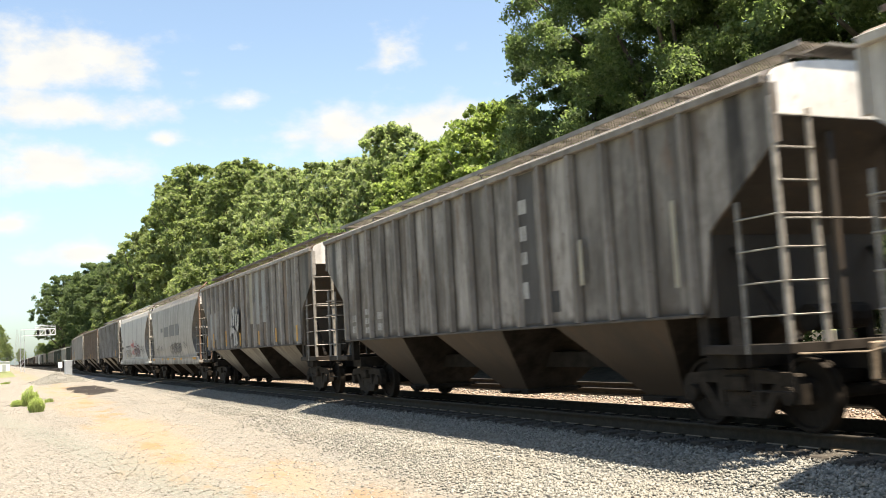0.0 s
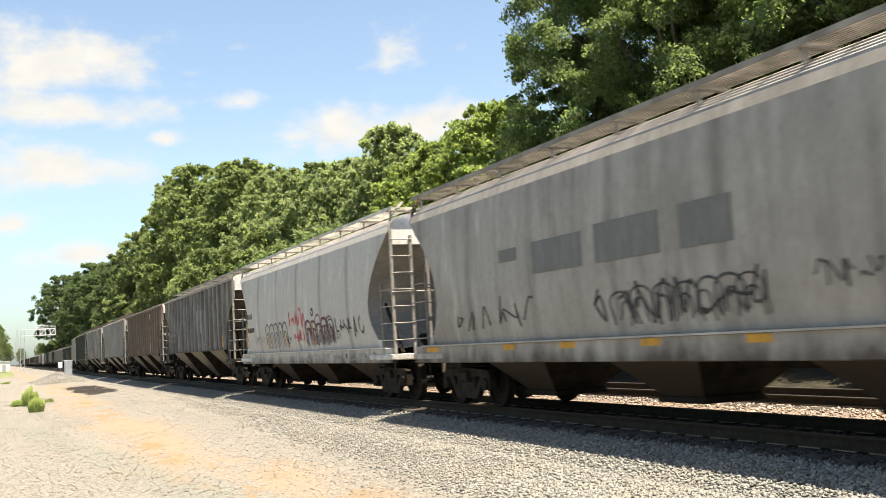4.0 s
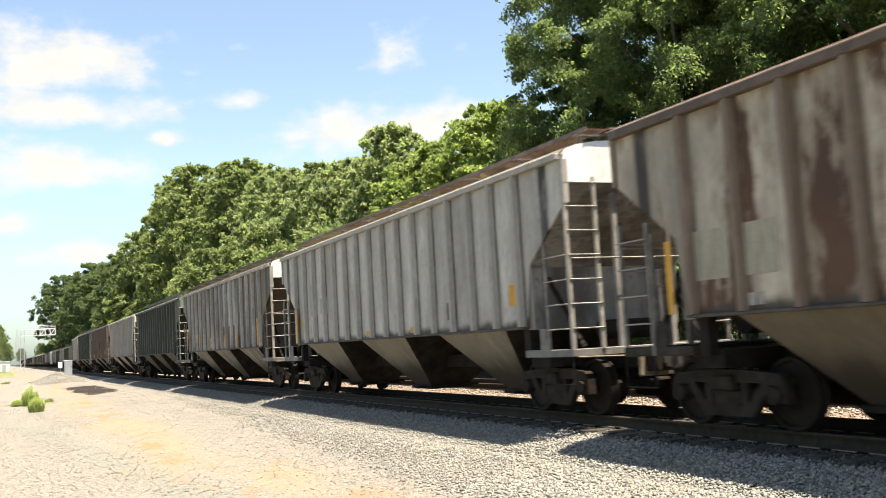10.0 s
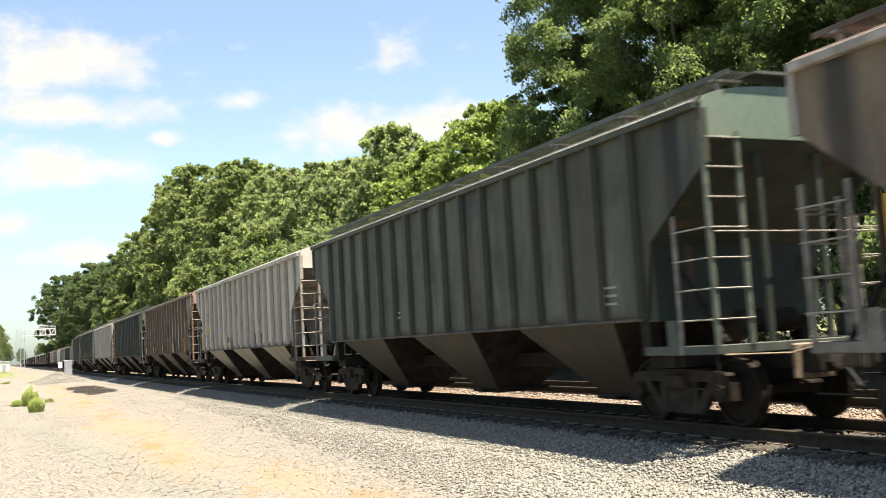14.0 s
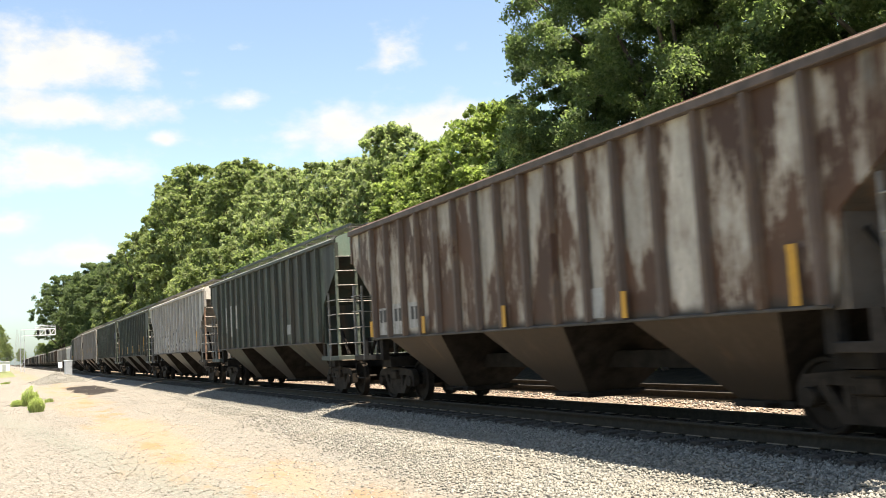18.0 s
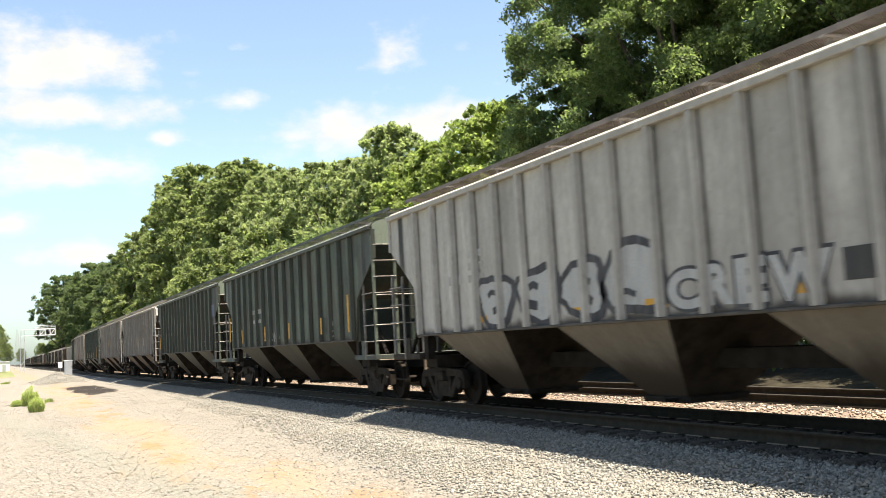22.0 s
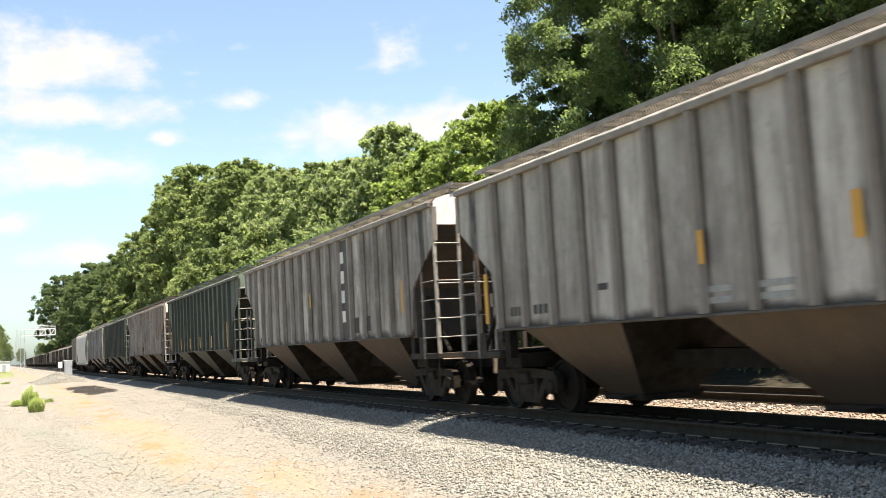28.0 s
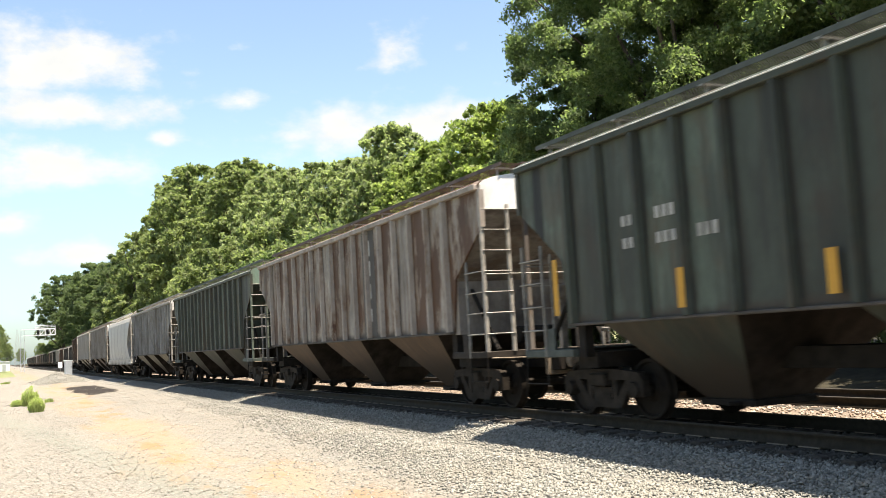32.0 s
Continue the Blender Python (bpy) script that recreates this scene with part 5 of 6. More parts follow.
def scrawl(car, half, d0, d1, z0, z1, mat, seed, count, width=0.05, curve=None, name="graffiti", tall=True, label="spray-painted graffiti loops"):
    """Rows of sprayed scribbles; no letters."""
    rng = random.Random(seed)
    w = (d1 - d0) / count
    for i in range(count):
        s = Solid()
        c, w = d1 - (i + 0.5) * abs(w), -abs(w)
        h = (z1 - z0) * rng.uniform(0.75, 1.0)
        zb = z0 + rng.uniform(0, 0.06)
        # a loose looping line through a few scattered points
        pts = [(c + w * rng.uniform(-0.55, 0.55), zb + h * rng.uniform(0.0, 1.0)) for _ in range(rng.randrange(4, 7))]
        pts.sort(key=lambda q: q[0] * (1 if w < 0 else -1) + rng.uniform(-0.3, 0.3) * abs(w), reverse=True)
        fine = []
        for a in range(len(pts) - 1):
            p0, p1, p2, p3 = pts[max(0, a - 1)], pts[a], pts[a + 1], pts[min(len(pts) - 1, a + 2)]
            for k in range(6):
                u = k / 6
                fine.append(tuple(0.5 * (2 * p1[m] + (p2[m] - p0[m]) * u + (2 * p0[m] - 5 * p1[m] + 4 * p2[m] - p3[m]) * u * u + (3 * p1[m] - p0[m] - 3 * p2[m] + p3[m]) * u ** 3) for m in (0, 1)))
        stroke(s, fine + [pts[-1]], width, half, curve)
        part(name, (s, mat), car, label if i == 0 else "")


def bubble(car, half, d0, d1, z0, z1, seed):
    """One swollen graffiti shape: a pale blob with a dark sprayed rim and dark inner blots."""
    rng = random.Random(seed)
    n = 22
    c, m = (d0 + d1) / 2, (z0 + z1) / 2
    ring = []
    for i in range(n):
        a = 2 * math.pi * i / n
        k = 1 + 0.13 * math.sin(3 * a + rng.uniform(-0.6, 0.6) + seed) + rng.uniform(-0.05, 0.05)
        u, v = math.cos(a), math.sin(a)
        q = 1 / max(abs(u) ** 3 + abs(v) ** 3, 1e-6) ** (1 / 3)
        ring.append((c + u * q * k * (d1 - d0) * 0.46, m + v * q * (0.9 * k) * (z1 - z0) * 0.5))
    fill = Solid().add([(-1.537, -half + d, z) for d, z in ring], [tuple(range(n))])
    blob = part("graffiti", (fill, M["spray_pale"]), car, "swollen pale graffiti shape with a dark rim")
    rim = Solid()
    stroke(rim, ring + ring[:1], 0.12, half, None, 1.540)
    part("graffiti_rim", (rim, M["spray_dark"]), blob)
    shade = Solid()
    stroke(shade, [(d - 0.07, z - 0.02) for d, z in ring[n // 4:3 * n // 4 + 2]], 0.10, half, None, 1.5385)
    part("graffiti_shadow", (shade, M["spray_dark"]), blob)
    for k in range(rng.choice((1, 2))):
        x, z = c + rng.uniform(-0.15, 0.15) * (d1 - d0), z0 + (0.3 + 0.32 * k) * (z1 - z0)
        heart = Solid()
        stroke(heart, [(x + 0.10 * (d1 - d0), z + rng.uniform(-0.05, 0.05)), (x, z + rng.uniform(0, 0.06)), (x - 0.12 * (d1 - d0), z + rng.uniform(-0.05, 0.05))], rng.uniform(0.09, 0.16), half, None, 1.541)
        part("graffiti_blot", (heart, M["spray_dark"]), blob)


def arches(car, half, d0, d1, z0, z1, mat, seed, count, width=0.05, curve=None, label="row of arched graffiti outlines"):
    """Loose double arches sprayed side by side."""
    rng = random.Random(seed)
    w = (d1 - d0) / count
    for i in range(count):
        c, h = d0 + (i + 0.5) * w + rng.uniform(-0.06, 0.06) * w, (z1 - z0) * rng.uniform(0.8, 1.05)
        s = Solid()
        for k, sc in enumerate((0.56, 0.27)):
            rx, top = w * sc * rng.uniform(0.9, 1.1), z0 + h * (0.70 if k == 0 else 0.5)
            lean = rng.uniform(-0.08, 0.08)
            pts = [(c - rx * rng.uniform(0.85, 1.1), z0 + rng.uniform(-0.03, 0.06)), (c - rx + lean * 0.5, (z0 + top) / 2)] + [(x + lean, z) for x, z in arc(c, top, rx, h * (0.30 if k == 0 else 0.2), 180, 0)] + [(c + rx + lean * 0.5, (z0 + top) / 2), (c + rx * rng.uniform(0.8, 1.15), z0 + rng.uniform(-0.03, 0.10))]
            stroke(s, pts, width * rng.uniform(0.8, 1.2), half, curve)
        part("graffiti", (s, mat), car, label if i == 0 else "")


def fat_letter(car, half, char, d0, d1, z0, z1):
    """One swollen sprayed capital: pale fill over a dark rim."""
    rim = None
    for grow, out, mat, name in ((0.10, 1.5385, "spray_dark", "graffiti_rim"), (0.045, 1.5405, "spray_pale", "graffiti_fill")):
        cu = bpy.data.curves.new("letter", "FONT")
        cu.body, cu.size, cu.offset = char, 1.0, grow
        ob = bpy.data.objects.new("letter", cu)
        me = bpy.data.meshes.new_from_object(ob)
        co = np.array([v.co[:] for v in me.vertices])
        lo, hi = co.min(0), co.max(0)
        inset = 0.0 if grow > 0.08 else 0.045
        for v in me.vertices:
            u, w = (v.co.x - lo[0]) / (hi[0] - lo[0]), (v.co.y - lo[1]) / (hi[1] - lo[1])
            v.co = (-out, -half + d1 - inset - (d1 - d0 - 2 * inset) * u, z0 + inset + (z1 - z0 - 2 * inset) * w)
        me.materials.clear()
        me.materials.append(M[mat])
        bpy.data.objects.remove(ob)
        if rim is None:
            rim = part("graffiti", me, car, "fat sprayed letter with a dark rim")
        else:
            part(name, me, rim)


M["spray_pale"] = faded("spray_pale", (0.37, 0.37, 0.36), 0.5, (0.20, 0.195, 0.185))
M["spray_maroon"] = faded("spray_maroon", (0.16, 0.05, 0.055), 0.6, (0.42, 0.38, 0.38))
M["spray_dark"] = faded("spray_dark", (0.028, 0.028, 0.034), 0.5, (0.11, 0.11, 0.11))
PALETTE = {}
AGED = 0.61
HUE = (1.055, 0.99, 0.935)


def paints(key, base, grime=0.5, rust=0.0, patch=0.0, post=None, roof=None, end=(0.72, 0.71, 0.68), bay=(0.30, 0.25, 0.19), slope=None, ladder=None, walk=None, plat=None, dirt=(0.09, 0.075, 0.062), lip=(0.30, 0.285, 0.265), chord=(0.10, 0.094, 0.085), other=None):
    """Enamels of one car, by the role that each has."""
    n = len(PALETTE) + 1.0
    base, bay = tuple(x * AGED * k for x, k in zip(base, HUE)), tuple(x * AGED * (0.40 + 0.85 * x) for x in bay)
    post, roof = (tuple(x * AGED * k for x, k in zip(q, HUE)) if q else q for q in (post, roof))
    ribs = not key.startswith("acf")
    dirt = tuple(0.55 * x for x in dirt)
    PALETTE[key] = {
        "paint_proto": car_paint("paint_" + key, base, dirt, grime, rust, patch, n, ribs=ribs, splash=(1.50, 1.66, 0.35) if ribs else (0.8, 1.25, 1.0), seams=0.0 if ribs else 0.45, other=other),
        "post_proto": car_paint("post_" + key, tuple(min(0.8, 1.15 * x) for x in (post or base)), dirt, grime * 0.6, rust * 0.6, 0, n + 0.3, ribs=False),
        "roof_proto": car_paint("roof_" + key, roof or tuple(x * 0.8 for x in base), dirt, grime, rust, 0, n + 0.6, ribs=False),
        "end_proto": car_paint("end_" + key, end, (0.22, 0.17, 0.13), 0.2, rust * 0.25, 0, n + 0.1, ribs=False),
        # slope sheets in the end recesses, darker than the body by default
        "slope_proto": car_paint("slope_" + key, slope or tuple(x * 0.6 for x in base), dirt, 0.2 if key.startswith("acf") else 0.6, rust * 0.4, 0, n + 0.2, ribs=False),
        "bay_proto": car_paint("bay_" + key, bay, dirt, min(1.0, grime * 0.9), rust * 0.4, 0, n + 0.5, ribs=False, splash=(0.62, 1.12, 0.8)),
        "chord_lip": plain("lip_" + key, lip, 0.6, 0, 0.4, 2.5, 0.1),
        "chord_grey": plain("chord_" + key, chord, 0.7, 0, 0.4, 3),
    }
    if ladder:
        PALETTE[key]["ladder_weathered"] = ladder
    if walk:
        PALETTE[key]["running_board"] = plain("boards_" + key, walk, 0.75, 0.0, 0.4, 2.5)
    if plat:
        PALETTE[key]["platform_paint"] = plain("platform_" + key, plat, 0.75, 0, 0.4, 3)


SOOT = (0.036, 0.034, 0.030)
green_ladder = plain("ladder_green", (0.075, 0.095, 0.073), 0.7, 0, 0.35, 5)
RUSTY_BOARD, GREY_BOARD, GREEN_BOARD = (0.082, 0.057, 0.046), (0.21, 0.195, 0.175), (0.075, 0.082, 0.070)
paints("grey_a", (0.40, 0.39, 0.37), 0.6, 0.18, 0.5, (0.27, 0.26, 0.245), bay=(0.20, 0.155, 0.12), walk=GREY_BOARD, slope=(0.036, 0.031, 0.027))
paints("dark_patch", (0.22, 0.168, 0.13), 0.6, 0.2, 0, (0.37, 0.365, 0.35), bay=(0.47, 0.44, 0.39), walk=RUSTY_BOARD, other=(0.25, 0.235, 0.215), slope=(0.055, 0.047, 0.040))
paints("acf_grey", (0.47, 0.47, 0.455), 0.18, 0.05, 0, roof=(0.50, 0.49, 0.46), bay=(0.16, 0.13, 0.11), ladder=M["ladder_rust"], walk=GREY_BOARD, plat=(0.30, 0.28, 0.25))
paints("acf_white", (0.64, 0.645, 0.635), 0.05, 0.0, 0, roof=(0.72, 0.71, 0.68), bay=(0.20, 0.15, 0.11), walk=(0.46, 0.45, 0.42), plat=(0.5, 0.49, 0.46))
paints("slate", (0.31, 0.30, 0.285), 0.6, 0.08, 0.4, (0.31, 0.32, 0.32), bay=(0.42, 0.38, 0.30), walk=(0.25, 0.235, 0.215), lip=(0.16, 0.155, 0.15))
paints("rust_white", (0.64, 0.60, 0.52), 0.22, 0.55, 0.0, (0.22, 0.17, 0.135), roof=(0.13, 0.09, 0.075), bay=(0.32, 0.28, 0.22), lip=(0.24, 0.19, 0.16), chord=(0.085, 0.058, 0.046))
paints("pale_grey", (0.62, 0.63, 0.62), 0.19, 0.05, 0.0, (0.40, 0.40, 0.385), end=(0.70, 0.69, 0.66), bay=(0.42, 0.39, 0.33), roof=(0.3, 0.27, 0.24), walk=(0.14, 0.10, 0.08), lip=(0.46, 0.45, 0.42), plat=(0.15, 0.145, 0.135))
paints("tan_grey", (0.21, 0.172, 0.13), 0.58, 0.22, 0.6, (0.44, 0.445, 0.44), roof=(0.2, 0.13, 0.10), bay=(0.47, 0.445, 0.395), walk=RUSTY_BOARD, plat=(0.125, 0.118, 0.105), other=(0.24, 0.225, 0.195))
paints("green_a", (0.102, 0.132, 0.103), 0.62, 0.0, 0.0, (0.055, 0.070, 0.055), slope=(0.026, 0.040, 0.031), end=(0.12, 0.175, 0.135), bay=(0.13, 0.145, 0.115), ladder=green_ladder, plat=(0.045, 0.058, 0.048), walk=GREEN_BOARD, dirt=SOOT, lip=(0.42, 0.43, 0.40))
paints("light_grey", (0.62, 0.61, 0.575), 0.22, 0.10, 0.0, (0.42, 0.41, 0.385), end=(0.60, 0.55, 0.50), bay=(0.50, 0.47, 0.40), lip=(0.55, 0.54, 0.50), chord=(0.30, 0.29, 0.27))
paints("rust_brown", (0.70, 0.67, 0.60), 0.20, 0.63, 0.0, (0.13, 0.095, 0.078), roof=(0.15, 0.09, 0.07), end=(0.27, 0.19, 0.165), slope=(0.10, 0.082, 0.066), bay=(0.19, 0.14, 0.10), ladder=M["ladder_rust"], lip=(0.22, 0.16, 0.13), chord=(0.08, 0.058, 0.048))
paints("green_b", (0.078, 0.106, 0.084), 0.65, 0.0, 0.0, (0.050, 0.066, 0.052), slope=(0.026, 0.040, 0.031), end=(0.12, 0.175, 0.135), bay=(0.13, 0.14, 0.112), ladder=green_ladder, plat=(0.045, 0.058, 0.048), walk=GREEN_BOARD, dirt=SOOT, lip=(0.45, 0.455, 0.43))
paints("silver", (0.62, 0.625, 0.61), 0.15, 0.06, 0.0, (0.42, 0.42, 0.405), roof=(0.6, 0.58, 0.54), end=(0.68, 0.66, 0.60), bay=(0.34, 0.31, 0.27), ladder=M["ladder_rust"], walk=(0.115, 0.10, 0.09), lip=(0.52, 0.50, 0.46))
paints("green_c", (0.112, 0.152, 0.124), 0.55, 0.0, 0.3, (0.050, 0.066, 0.053), slope=(0.026, 0.040, 0.031), end=(0.12, 0.175, 0.135), bay=(0.13, 0.145, 0.115), ladder=green_ladder, plat=(0.048, 0.058, 0.05), walk=GREEN_BOARD, dirt=SOOT, lip=(0.45, 0.455, 0.43))
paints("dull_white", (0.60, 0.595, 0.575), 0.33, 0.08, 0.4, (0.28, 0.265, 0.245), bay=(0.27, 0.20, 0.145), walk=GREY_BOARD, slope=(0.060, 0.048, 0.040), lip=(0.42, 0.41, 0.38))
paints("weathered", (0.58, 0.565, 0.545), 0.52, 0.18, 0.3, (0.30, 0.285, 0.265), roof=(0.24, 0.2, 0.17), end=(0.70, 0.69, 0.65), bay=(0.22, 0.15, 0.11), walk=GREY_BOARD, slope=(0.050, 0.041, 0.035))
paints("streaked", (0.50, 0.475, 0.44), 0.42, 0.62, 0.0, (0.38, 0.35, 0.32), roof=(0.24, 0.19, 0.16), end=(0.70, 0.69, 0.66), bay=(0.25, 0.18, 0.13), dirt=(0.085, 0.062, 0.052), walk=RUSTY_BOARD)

TRAIN_LABELS = {
    "grey_a": "weathered grey ribbed covered hopper car with brown bays", "dark_patch": "dark dirty hopper car with pale posts and repainted panels",
    "acf_grey": "smooth light grey curved-side hopper car with black graffiti", "acf_white": "smooth white curved-side hopper car with red and black graffiti",
    "slate": "slate grey ribbed hopper car with cream bays", "rust_white": "rust-blotched pale hopper car with white stencil blocks",
    "pale_grey": "pale blue-grey ribbed hopper car with orange reflectors", "tan_grey": "tan-grey hopper car with pale posts and a light panel",
    "green_a": "dark green ribbed hopper car with faded sides", "light_grey": "light grey ribbed hopper car with dark stencil boxes",
    "rust_brown": "white hopper car peeling to brown rust", "green_b": "dark green hopper car with white label panels",
    "silver": "silver-grey hopper car with large graffiti along its side", "green_c": "dark green hopper car with yellow reflector bars",
    "dull_white": "dull white ribbed hopper car with stencil blocks", "weathered": "weathered grey hopper car streaked with dirt", "streaked": "heavily streaked grey-brown hopper car",
}

# body front at the start (metres along the line), kind, paint
TRAIN = [
    (-9.80, "r", "pale_grey"), (8.31, "r", "grey_a"), (26.42, "r", "dark_patch"), (44.36, "a", "acf_grey"), (60.87, "a", "acf_white"), (77.36, "r", "slate"),
    (95.49, "c", "rust_white"), (113.70, "r", "pale_grey"), (132.00, "r", "tan_grey"), (150.36, "r", "green_a"), (168.52, "c", "light_grey"), (186.69, "c", "rust_brown"),
    (204.82, "r", "green_b"), (223.20, "r", "silver"), (241.20, "r", "green_c"), (259.41, "r", "green_a"), (277.62, "r", "dull_white"), (295.62, "r", "weathered"),
    (313.71, "r", "green_c"), (331.98, "r", "streaked"), (350.23, "r", "green_a"), (368.30, "r", "slate"), (386.3, "a", "acf_white"), (402.8, "r", "weathered"), (421.0, "r", "light_grey"),
]
